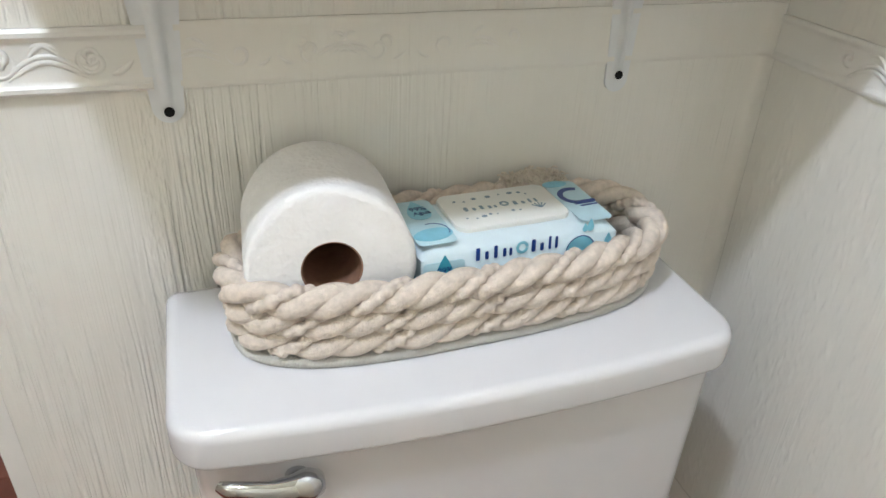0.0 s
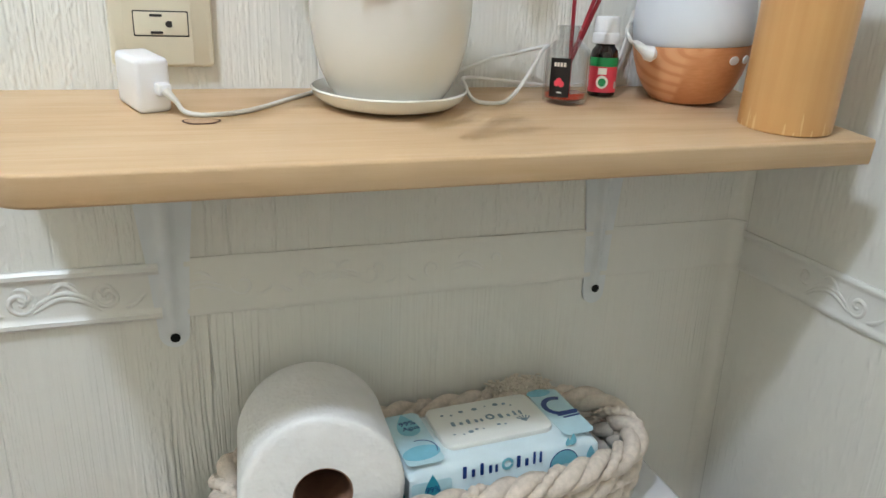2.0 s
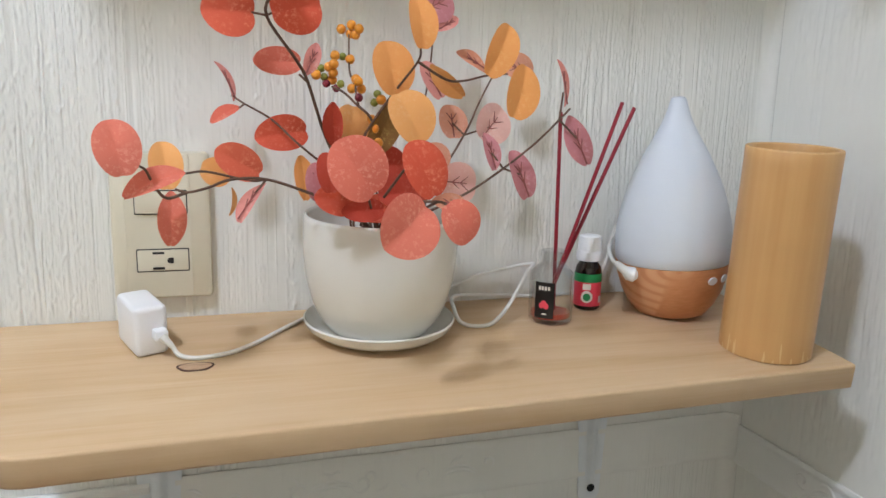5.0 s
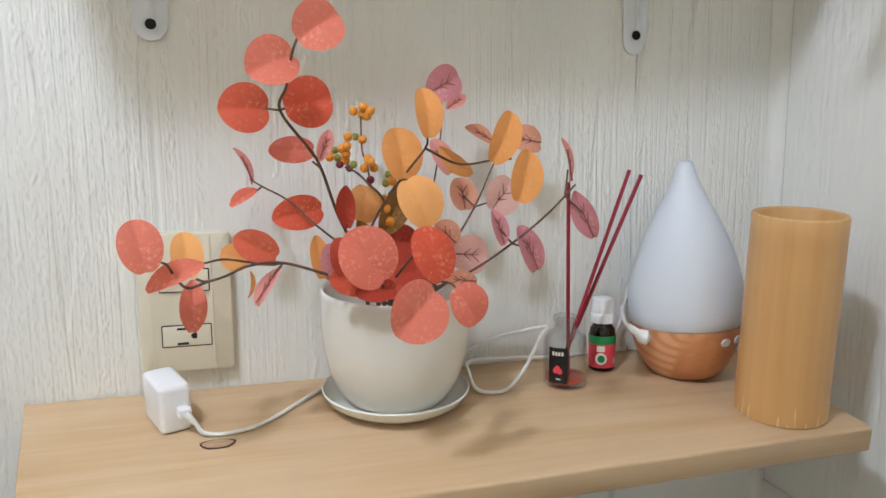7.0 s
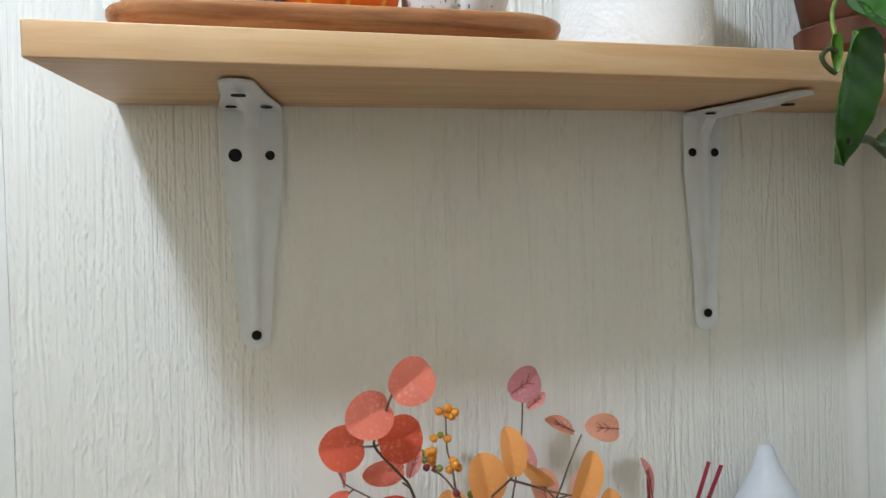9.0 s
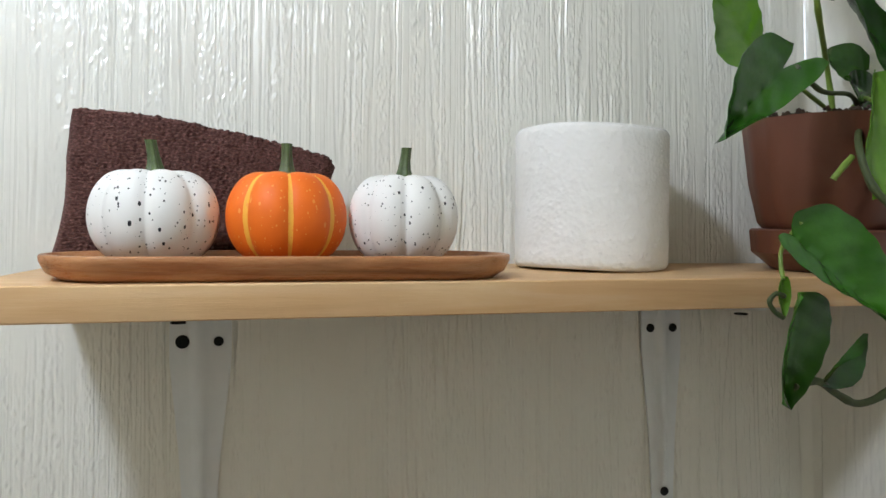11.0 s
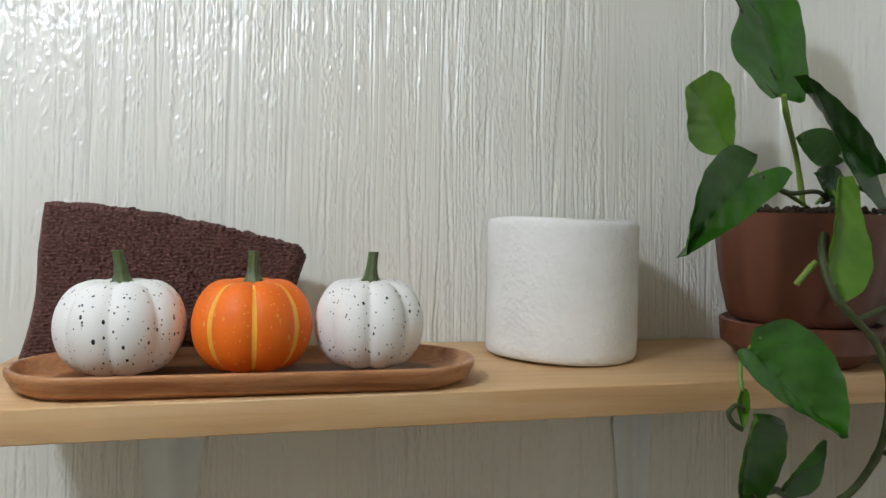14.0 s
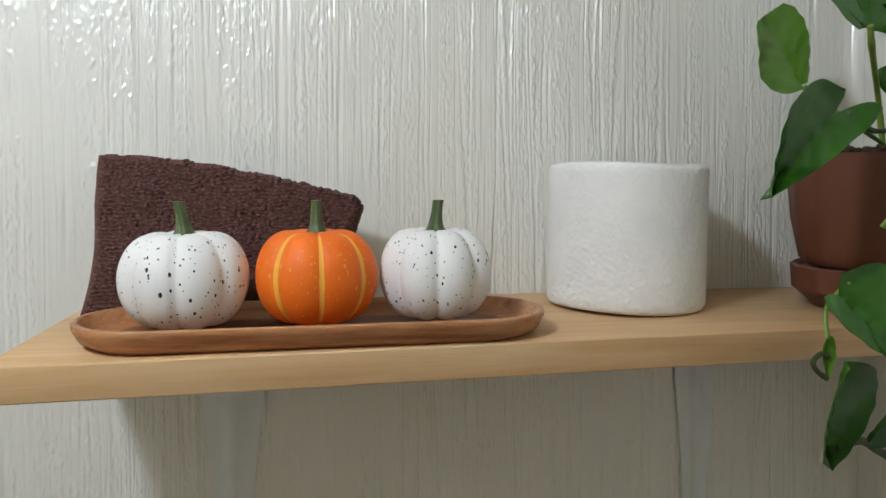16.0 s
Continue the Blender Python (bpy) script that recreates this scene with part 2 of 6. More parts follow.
MATS["black_label"] = mat_simple("black_label", "#17110f", 0.4, 0.15, 90)
MATS["red_label"] = mat_simple("red_label", "#dc3e52", 0.4, 0.06, 90)
MATS["green_label"] = mat_simple("green_label", "#1f8a4c", 0.4, 0.06, 90)
MATS["cream_label"] = mat_simple("cream_label", "#e9e2d6", 0.45, 0.04, 90)
MATS["grey_ink"] = mat_simple("pale_grey_ink", "#c9c6c2", 0.5, 0.04, 90)
MATS["diffuser_shell"] = mat_simple("frosted_shell", "#d8dde4", 0.58, 0.012, 12)
MATS["diffuser_shell"].node_tree.nodes["Principled BSDF"].inputs["Subsurface Weight"].default_value = 0.25
MATS["diffuser_shell"].node_tree.nodes["Principled BSDF"].inputs["Subsurface Radius"].default_value = (0.01, 0.01, 0.011)
MATS["pack_white"] = mat_simple("glossy_film", "#d8e9ef", 0.25, 0.04, 40, 0.0006, bumpscale=90)
MATS["pack_aqua"] = mat_simple("aqua_print", "#7fc3d6", 0.28, 0.10, 60, 0.0004, bumpscale=90)
MATS["pack_teal"] = mat_simple("teal_print", "#3fa3b8", 0.28, 0.12, 60, 0.0004, bumpscale=90)
MATS["pack_pale"] = mat_simple("pale_aqua_print", "#c0e0e9", 0.26, 0.06, 60, 0.0004, bumpscale=90)
MATS["pack_navy"] = mat_simple("navy_print", "#1d3f86", 0.3, 0.06, 60)
MATS["pack_lid"] = mat_simple("moulded_lid", "#e9ebe6", 0.3, 0.02, 30)
MATS["pack_grey"] = mat_simple("grey_print", "#7f99a6", 0.35, 0.05, 60)
MATS["coral"] = mat_leaf("coral_leaf", "#dc6c56", "#f0a28c", "#b04436")
MATS["red"] = mat_leaf("red_leaf", "#d55a40", "#ea8c6c", "#8e2c22")
MATS["dark_red"] = mat_leaf("deep_red_leaf", "#b8402f", "#c8604c", "#702018")
MATS["orange"] = mat_leaf("pale_orange_leaf", "#f3b06a", "#f6bd80", "#c87a30")
MATS["amber"] = mat_leaf("amber_leaf", "#eba05a", "#f0ae6c", "#b06a20")
MATS["rose"] = mat_leaf("rose_leaf", "#de8e84", "#ecb2a8", "#a05a58")
MATS["mauve"] = mat_leaf("mauve_leaf", "#cc8388", "#e0a8aa", "#8e4a58")
MATS["salmon"] = mat_leaf("salmon_leaf", "#e29a7c", "#f0bba4", "#b06850")
MATS["blush"] = mat_leaf("blush_leaf", "#eab5a8", "#f4d0c6", "#b87868")
MATS["olive"] = mat_leaf("dried_olive_leaf", "#8a6238", "#b0904e", "#5a4020")
MATS["twig"] = mat_simple("brown_twig", "#6a5140", 0.8, 0.25, 150, 0.0003)
MATS["vein"] = mat_simple("leaf_vein", "#9a5750", 0.8, 0.15, 150)
MATS["berry_orange"] = mat_simple("orange_berry", "#e6962c", 0.3, 0.08, 120)
MATS["berry_green"] = mat_simple("green_berry", "#8c8f3c", 0.3, 0.1, 120)
MATS["berry_red"] = mat_simple("wine_berry", "#7d2430", 0.3, 0.1, 120)
MATS["pumpkin_white"] = mat_pumpkin("speckled_white", "#f0efee", "#eae8e6", "#1b1c24", None)
MATS["pumpkin_orange"] = mat_pumpkin("striped_orange", "#f4761c", "#ea6812", "#f59a4a", "#f6b445")
MATS["stem_green"] = mat_simple("painted_stem", "#47572f", 0.35, 0.2, 200, 0.0004)
MATS["terry"] = mat_terry()
MATS["brown_pot"] = mat_simple("brown_plastic", "#623828", 0.42, 0.05, 25, 0.0001)
MATS["soil"] = mat_simple("potting_soil", "#4a3a2c", 0.95, 0.5, 160, 0.003)
MATS["pothos"] = mat_plant_leaf("pothos_leaf", "#22520d", "#36701a", "#9db060")
MATS["pothos_light"] = mat_plant_leaf("young_pothos_leaf", "#4f7e1c", "#6a9830", "#a5bf62")
MATS["pothos_dark"] = mat_plant_leaf("old_pothos_leaf", "#183f0b", "#265614", "#6d8a44")
MATS["vine"] = mat_simple("vine_stem", "#3f4a26", 0.6, 0.25, 120, 0.0004)
MATS["vine_light"] = mat_simple("young_stem", "#76903a", 0.5, 0.12, 120)
MATS["floor_tile"] = mat_simple("terracotta_tile", "#8a5446", 0.5, 0.2, 14, 0.0006)
MATS["knot"] = mat_simple("wood_knot", "#4f3324", 0.7, 0.35, 260)
MATS["knot_core"] = mat_wood("knot_core", "#c9ab90", "#ba9878", "#96714f", (1, 9, 9), 60)
MATS["lamp_face"] = mat_glow("lamp_diffuser", (0.82, 0.93, 1.08, 1), LAMP_POWER)


# ---- shape helpers ----
def mesh_of(name, bm, mats, sharp=40, smooth=True):
    me = bpy.data.meshes.new(name)
    bmesh.ops.recalc_face_normals(bm, faces=bm.faces)
    bm.to_mesh(me)
    bm.free()
    for m in ([mats] if not isinstance(mats, (list, tuple)) else mats):
        me.materials.append(MATS[m] if isinstance(m, str) else m)
    if smooth:
        me.polygons.foreach_set("use_smooth", [True] * len(me.polygons))
        me.set_sharp_from_angle(angle=radians(sharp))
    return me


def part(name, bm, mats, parent, label="", m=None, sharp=40):
    ob = new(name, mesh_of(name, bm, mats, sharp))
    ob.parent = parent
    if m is not None:
        ob.matrix_basis = m
    return tagged(ob, label)


def thing(name, m, label, category, group="", kind=""):
    ob = new(name)
    ob.empty_display_size = 0.02
    ob.matrix_basis = m
    return tagged(ob, label, category, group, kind)


def solid(name, bm, mats, m, label, category="", kind="", group="", sharp=40):
    ob = new(name, mesh_of(name, bm, mats, sharp))
    ob.matrix_basis = m
    return tagged(ob, label, category, group, kind)


def box(x0, x1, y0, y1, z0, z1, bevel=0.0, seg=2, into=None):
    bm = bmesh.new()
    bmesh.ops.create_cube(bm, size=1.0, matrix=Matrix.LocRotScale(((x0 + x1) / 2, (y0 + y1) / 2, (z0 + z1) / 2), None, (x1 - x0, y1 - y0, z1 - z0)))
    if bevel:
        bmesh.ops.bevel(bm, geom=list(bm.edges), offset=bevel, segments=seg, profile=0.5, affect="EDGES")
    return join(into, bm) if into else bm


def join(a, b):
    me = bpy.data.meshes.new("tmp")
    b.to_mesh(me)
    b.free()
    a.from_mesh(me)
    bpy.data.meshes.remove(me)
    return a


def lathe(profile, seg=48, caps=False):
    """profile: (r, z) pairs from bottom to top."""
    bm = bmesh.new()
    rings = []
    for r, z in profile:
        if r < 1e-6:
            rings.append([bm.verts.new((0, 0, z))])
        else:
            rings.append([bm.verts.new((r * math.cos(2 * math.pi * i / seg), r * math.sin(2 * math.pi * i / seg), z)) for i in range(seg)])
    for a, b in zip(rings, rings[1:]):
        for i in range(seg):
            j = (i + 1) % seg
            if len(a) == 1 and len(b) == 1:
                continue
            if len(a) == 1:
                bm.faces.new((a[0], b[j], b[i]))
            elif len(b) == 1:
                bm.faces.new((a[i], a[j], b[0]))
            else:
                bm.faces.new((a[i], a[j], b[j], b[i]))
    return bm


def spline(pts, n):
    """Catmull-Rom points through pts, n steps a span."""
    p = [Vector(q) for q in pts]
    p = [p[0] * 2 - p[1]] + p + [p[-1] * 2 - p[-2]]
    outp = []
    for i in range(1, len(p) - 2):
        a, b, c, d = p[i - 1:i + 3]
        for k in range(n):
            t = k / n
            outp.append(0.5 * ((2 * b) + (c - a) * t + (2 * a - 5 * b + 4 * c - d) * t * t + (3 * b - a - 3 * c + d) * t ** 3))
    outp.append(p[-2])
    return outp


def tube(pts, radius, seg=8, closed=False, into=None, squash=None):
    """A tube along pts; radius: one number, or one a point."""
    bm = into or bmesh.new()
    n = len(pts)
    pts = [Vector(q) for q in pts]
    rad = radius if isinstance(radius, (list, tuple)) else [radius] * n
    ref = Vector((0.31, 0.2, 0.93)).normalized()
    rings = []
    side = None
    for i in range(n):
        a = pts[(i - 1) % n] if closed or i else pts[0]
        b = pts[(i + 1) % n] if closed or i < n - 1 else pts[-1]
        d = (b - a).normalized()
        if side is None:
            side = d.cross(ref).normalized()
        side = (side - d * side.dot(d)).normalized()
        up = d.cross(side)
        ring = []
        for k in range(seg):
            w = 2 * math.pi * k / seg
            off = side * math.cos(w) * rad[i] + up * math.sin(w) * rad[i]
            if squash:
                off = Vector((off[0] * squash[0], off[1] * squash[1], off[2] * squash[2]))
            ring.append(bm.verts.new(pts[i] + off))
        rings.append(ring)
    for i in range(n if closed else n - 1):
        a, b = rings[i], rings[(i + 1) % n]
        for k in range(seg):
            bm.faces.new((a[k], a[(k + 1) % seg], b[(k + 1) % seg], b[k]))
    if not closed:
        bm.faces.new(rings[0][::-1])
        bm.faces.new(rings[-1])
    return bm


def slab(outline, z0, z1, round_=0.0, steps=3, top_round=None):
    """An upright slab on a closed outline of (x, y), its edges rounded by round_."""
    bm = bmesh.new()
    o = [Vector((x, y)) for x, y in outline]
    n = len(o)
    nor = []
    for i in range(n):
        d = (o[(i + 1) % n] - o[i - 1]).normalized()
        nor.append(Vector((d.y, -d.x)))
    area = sum(o[i].x * o[(i + 1) % n].y - o[(i + 1) % n].x * o[i].y for i in range(n))
    if area < 0:
        nor = [-v for v in nor]
    tr = round_ if top_round is None else top_round
    levels = [(z0 + round_ - round_ * math.cos(math.pi / 2 * k / steps), round_ - round_ * math.sin(math.pi / 2 * k / steps)) for k in range(steps + 1)]
    levels += [(z1 - tr + tr * math.sin(math.pi / 2 * k / steps), tr - tr * math.cos(math.pi / 2 * k / steps)) for k in range(steps + 1)]
    rings = [[bm.verts.new((*(p - v * ins), z)) for p, v in zip(o, nor)] for z, ins in levels]
    for a, b in zip(rings, rings[1:]):
        for i in range(n):
            bm.faces.new((a[i], a[(i + 1) % n], b[(i + 1) % n], b[i]))
    bm.faces.new(rings[0][::-1])
    bm.faces.new(rings[-1])
    return bm


def shell(bm, rows, back):
    """Closes a grid of vertices into a thin solid, its back shifted by back."""
    off = Vector(back)
    rear = [[bm.verts.new(v.co + off) for v in r] for r in rows]
    n, k = len(rows), len(rows[0])
    for g, flip in ((rows, False), (rear, True)):
        for a, b in zip(g, g[1:]):
            for i in range(k - 1):
                q = (a[i], a[i + 1], b[i + 1], b[i])
                bm.faces.new(q[::-1] if flip else q)
    rim = [(0, i) for i in range(k)] + [(j, k - 1) for j in range(1, n)] + [(n - 1, i) for i in range(k - 2, -1, -1)] + [(j, 0) for j in range(n - 2, 0, -1)]
    for (j0, i0), (j1, i1) in zip(rim, rim[1:] + rim[:1]):
        bm.faces.new((rows[j1][i1], rows[j0][i0], rear[j0][i0], rear[j1][i1]))
    return bm


def rounded_rect(x0, x1, y0, y1, r, seg=6):
    pts = []
    for cx, cy, a0 in ((x1 - r, y1 - r, 0), (x0 + r, y1 - r, 90), (x0 + r, y0 + r, 180), (x1 - r, y0 + r, 270)):
        for k in range(seg + 1):
            a = radians(a0 + 90 * k / seg)
            pts.append((cx + r * math.cos(a), cy + r * math.sin(a)))
    return pts


def disc(r, seg=20, depth=0.0):
    return lathe([(0, 0), (r, 0), (r, depth), (0, depth)] if depth else [(r, 0), (0, 0)], seg)


# ---- the room ----
def groove_height(u, v, seam, much, fine):
    """Trowelled relief of the painted wall: incised vertical grooves between flat plateaus, in metres."""
    w = 0.0030 * noise.noise(Vector((u * 12, v * 6, 5.0))) + 0.0005 * noise.noise(Vector((u * 50, v * 60, 1.5)))
    patch = noise.noise(Vector((u * 9, v * 4.0, 7.7))) + 0.35 * noise.noise(Vector((u * 31, v * 11, 2.2)))
    keep = min(1.0, max(0.06, 0.70 + patch * 1.3)) * (0.65 + 0.9 * max(-0.55, noise.noise(Vector((u * 70, v * 11, 3.3)))))
    h = 0.0
    for f, g, amp, sharp, seed in ((72, 2.0, 1.25, 12.0, 0.3), (140, 3.0, 0.9, 8.0, 4.1)):
        n = abs(noise.noise(Vector(((u + w) * f, v * g, seed)))) * sharp
        if n < 1:
            h -= amp * (1 - n * n)
        elif n < 2.2:
            h += amp * 0.30 * (2.2 - n) / 1.2 * (1 + 0.8 * noise.noise(Vector((u * 40, v * 120, seed))))
    blob = max(0.0, noise.noise(Vector((u * 55, v * 48, 1.1))) - 0.28) * 1.3
    calm = min(1.0, abs(u - seam) / 0.022)
    rows = noise.noise(Vector((u * 75, v * 2.5, 9.1))) + 0.7 * patch + 0.30
    drop = 0.0
    gate = min(1.0, max((v - 1.02) / 0.1, (0.05 - u) / 0.06)) if fine else 0.75
    if rows > 0 and gate > 0:  # drops of gloss paint along the ridges
        f, g = (450, 300) if fine else (210, 150)
        drop = max(0.0, noise.noise(Vector((u * f, v * g, 6.4))) - 0.10) * min(1.0, rows * 3) * gate
    low_share = 0.16 + 0.84 * min(1.0, max(0.0, (seam - u - 0.40) / 0.15))  # relief flattens low down, towards the corner
    much *= low_share + (1 - low_share) * min(1.0, max(0.0, (v - 1.02) / 0.16))
    much *= 1.0 + 0.9 * min(1.0, max(0.0, (1.0 - v) / 0.05))
    return (0.0010 * h * keep * much + 0.0006 * blob + 0.0018 * drop) * calm


def relief_wall(name, label, u0, u1, v0, v1, du, dv, place, back, seed, mat="wall", much=1.0, fine=False):
    """A wall whose face is a fine grid; place(u, v, h) puts it in the room, back is how thick it is."""
    nu, nv = int(round((u1 - u0) / du)) + 1, int(round((v1 - v0) / dv)) + 1
    us, vs = np.linspace(u0, u1, nu), np.linspace(v0, v1, nv)
    if fine:  # closer rows where the lamp rakes over the paint
        vs = np.concatenate([np.linspace(v0, 0.74, 45), np.linspace(0.74, 1.02, 115)[1:], np.linspace(1.02, 2.10, 575)[1:], np.linspace(2.10, v1, 8)[1:]])
        nv = len(vs)
    verts, faces = [], []
    for v in vs:
        for u in us:
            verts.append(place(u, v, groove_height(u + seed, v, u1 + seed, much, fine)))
    for j in range(nv - 1):
        for i in range(nu - 1):
            a = j * nu + i
            faces.append((a, a + 1, a + nu + 1, a + nu))
    k = len(verts)
    for v in (v0, v1):
        for u in (u0, u1):
            verts.append(place(u, v, -back))
    bottom = [i for i in range(nu)]
    top = [(nv - 1) * nu + i for i in range(nu)]
    left = [j * nu for j in range(nv)]
    right = [j * nu + nu - 1 for j in range(nv)]
    faces += [tuple(bottom[::-1]) + (k, k + 1), tuple(top) + (k + 3, k + 2), tuple(left) + (k + 2, k), tuple(right[::-1]) + (k + 1, k + 3), (k, k + 1, k + 3, k + 2)]
    me = bpy.data.meshes.new(name)
    me.from_pydata(verts, [], faces)
    me.materials.append(MATS[mat])
    flags = [True] * (len(faces) - 5) + [False] * 5
    me.polygons.foreach_set("use_smooth", flags)
    return tagged(new(name, me), label, "wall", kind="structure")


WALL_R, FILLET = 0.571, 0.014


def lean(z):
    """The doorway's edge runs slightly out of plumb, to the left as it rises."""
    return 0.0173 * max(0.0, z - 0.62)


def on_back(u, v, h):
    """The back wall's face, turning into the side wall over a soft plaster fillet."""
    a = WALL_R - FILLET
    if u <= a:
        return u - lean(v) * max(0.0, (-0.09 - u) / 0.088), -h, v
    w = (u - a) / FILLET * math.pi / 2
    return a + (FILLET - h) * math.sin(w), -FILLET + (FILLET - h) * math.cos(w), v


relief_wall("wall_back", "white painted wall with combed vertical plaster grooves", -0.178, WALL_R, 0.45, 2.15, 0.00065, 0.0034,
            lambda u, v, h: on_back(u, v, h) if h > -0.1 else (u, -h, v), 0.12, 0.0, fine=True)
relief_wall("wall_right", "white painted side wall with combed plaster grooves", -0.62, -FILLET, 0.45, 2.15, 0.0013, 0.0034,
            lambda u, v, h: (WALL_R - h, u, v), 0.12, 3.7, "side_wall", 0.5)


def wall_piece(name, x0, x1, y0, y1, z0, z1, mat="paint", label="plain white painted wall"):
    return solid(name, box(x0, x1, y0, y1, z0, z1), mat, pose(0, 0, 0), label, "wall", "structure")


wall_piece("wall_back_low", -0.178, WALL_R, 0.0, 0.12, 0.0, 0.45)
wall_piece("wall_back_high", -0.2045, WALL_R, 0.0, 0.12, 2.15, 2.32)
wall_piece("wall_right_low", WALL_R, 0.691, -0.62, 0.12, 0.0, 0.45)
wall_piece("wall_right_high", WALL_R, 0.691, -0.62, 0.12, 2.15, 2.32)
# unseen walls and ceiling added to close the room and bounce warm light
wall_piece("wall_right_far", WALL_R, 0.691, -1.9, -0.62, 0.0, 2.32, "cream_paint", "plain added wall, cream to warm the bounced light")
wall_piece("wall_front", -1.0, 0.691, -1.82, -1.7, 0.0, 2.32, "cream_paint", "plain added wall, cream to warm the bounced light")
wall_piece("wall_left", -1.12, -1.0, -2.02, 1.6, 0.0, 2.32, "cream_paint", "plain added wall, cream to warm the bounced light")
wall_piece("wall_hall", -1.0, 0.691, 1.48, 1.6, 0.0, 2.32, "cream_paint", "plain added wall, cream to warm the bounced light")
wall_piece("wall_hall_side", -0.178, -0.06, 0.12, 1.48, 0.0, 2.32)
solid("ceiling", box(-1.12, 0.691, -2.02, 1.6, 2.32, 2.42), "cream_paint", pose(0, 0, 0), "plain added ceiling, cream to warm the bounced light", "ceiling", "structure")
casing = box(-0.1965, -0.178, -0.0008, 0.121, 0.62, 2.05)
for v in casing.verts:
    v.co.x -= lean(v.co.z)
box(-0.1965, -0.178, -0.0008, 0.121, 0.0, 0.62, into=casing)
solid("door_casing", casing, "paint", pose(0, 0, 0), "smooth white painted edge of the doorway", "door frame", "structure")
solid("door_header", box(-1.0, -0.2055, 0.002, 0.12, 2.05, 2.32), "paint", pose(0, 0, 0), "plain white wall over the doorway", "wall", "structure")

lamp = thing("ceiling_light", pose(LAMP[0], LAMP[1], 2.32), "round white bulb in a ceiling holder, switched on", "light")
part("holder", lathe([(0, 0), (0.045, 0), (0.044, -0.008), (0.022, -0.014), (0.020, -0.024), (0, -0.024)], 32), "white_plastic", lamp)
bm = bmesh.new()
bmesh.ops.create_uvsphere(bm, u_segments=24, v_segments=16, radius=BULB)
part("bulb", bm, "lamp_face", lamp, "glowing white round bulb", pose(0, 0, LAMP[2] - 2.32))


# frieze: a moulded border band with scrolls
def scroll(cx, cz, size, flip, turns=1.6, hand=1):
    pts = []
    for k in range(42):
        t = k / 41
        a = hand * (2 * math.pi * turns * (1 - t)) + flip
        r = size * (0.12 + 0.88 * t)
        pts.append((cx + r * math.cos(a), cz + r * math.sin(a)))
    return pts


def relief_line(bm, pts, place, r0, r1, proud):
    """A rounded moulding along (u, v) points, half sunk into the band."""
    n = len(pts)
    path = [place(u, v, proud) for u, v in pts]
    rad = [r0 + (r1 - r0) * math.sin(math.pi * min(1.0, 0.12 + 0.88 * i / (n - 1))) for i in range(n)]
    tube(path, rad, 6, into=bm)


def frieze(name, label, u0, u1, v0, v1, place, proud, depth, scrolls, floor_level=0.45):
    root = thing(name, pose(0, 0, 0), label, "wall border", kind="structure")
    bm = bmesh.new()
    prof = [(0.0, -0.001), (0.0, 0.6), (0.05, 1.0), (0.12, 1.0), (0.17, floor_level + 0.1), (0.22, floor_level), (0.78, floor_level), (0.83, floor_level + 0.1), (0.88, 1.0), (0.95, 1.0), (1.0, 0.6), (1.0, -0.001)]
    rows = []
    for u in np.linspace(u0, u1, 160):
        wob = 0.0005 * noise.noise(Vector((u * 30, 2.0, proud * 100)))
        rows.append([bm.verts.new(place(u, v0 + (v1 - v0) * p + wob, q * proud)) for p, q in prof])
    for a, b in zip(rows, rows[1:]):
        for i in range(len(prof) - 1):
            bm.faces.new((a[i], a[i + 1], b[i + 1], b[i]))
    for e in (rows[0], rows[-1]):
        bm.faces.new(e)
    part("band", bm, "side_wall" if floor_level > 0.5 else "paint", root)
    mid = (v0 + v1) / 2
    for s, hand in scrolls:
        bm = bmesh.new()
        base = proud * floor_level - 0.0022 + depth
        g = lambda pts: relief_line(bm, pts, place, 0.0012, 0.0028, base)
        g(scroll(s, mid - 0.001, 0.0125, radians(60), 1.5, hand))
        wave = [(s - hand * (0.010 + 0.052 * t), mid - 0.010 + 0.012 * math.sin(t * 3.3) - 0.004 * t) for t in np.linspace(0, 1, 16)]
        g(wave)
        g([(a, b + 0.0055 - 0.003 * i / 15) for i, (a, b) in enumerate(wave)])
        g([(s + hand * (0.012 + 0.018 * t), mid - 0.011 + 0.012 * t * t) for t in np.linspace(0, 1, 10)])
        g([(s - hand * (0.022 + 0.02 * t), mid + 0.004 + 0.009 * math.sin(t * 2.6)) for t in np.linspace(0, 1, 10)])
        g(scroll(s - hand * 0.062, mid + 0.004, 0.0085, radians(200), 1.2, -hand))
        part("scroll_ornament", bm, "paint", root, sharp=70)


frieze("frieze", "white moulded border strip with raised scroll ornaments", -0.178, -0.008, 1.018, 1.0675,
       lambda u, v, h: (u, -h - 0.0005, v), 0.0055, 0.001, [(-0.048, 1), (-0.112, -1)])
frieze("frieze", "white border strip half buried under wall paint", 0.012, WALL_R, 1.0172, 1.0695,
       lambda u, v, h: on_back(u, v, h + 0.0003), 0.0030, 0.0002, [(0.058, 1), (0.115, -1), (0.17, 1), (0.23, -1)], 0.75)
frieze("frieze", "white moulded border strip with scrolls on the side wall", -0.62, -FILLET, 1.0165, 1.0600,
       lambda u, v, h: (WALL_R - h - 0.0003, u, v), 0.0036, 0.0010, [(-0.165, -1), (-0.225, 1), (-0.30, -1), (-0.37, 1)])


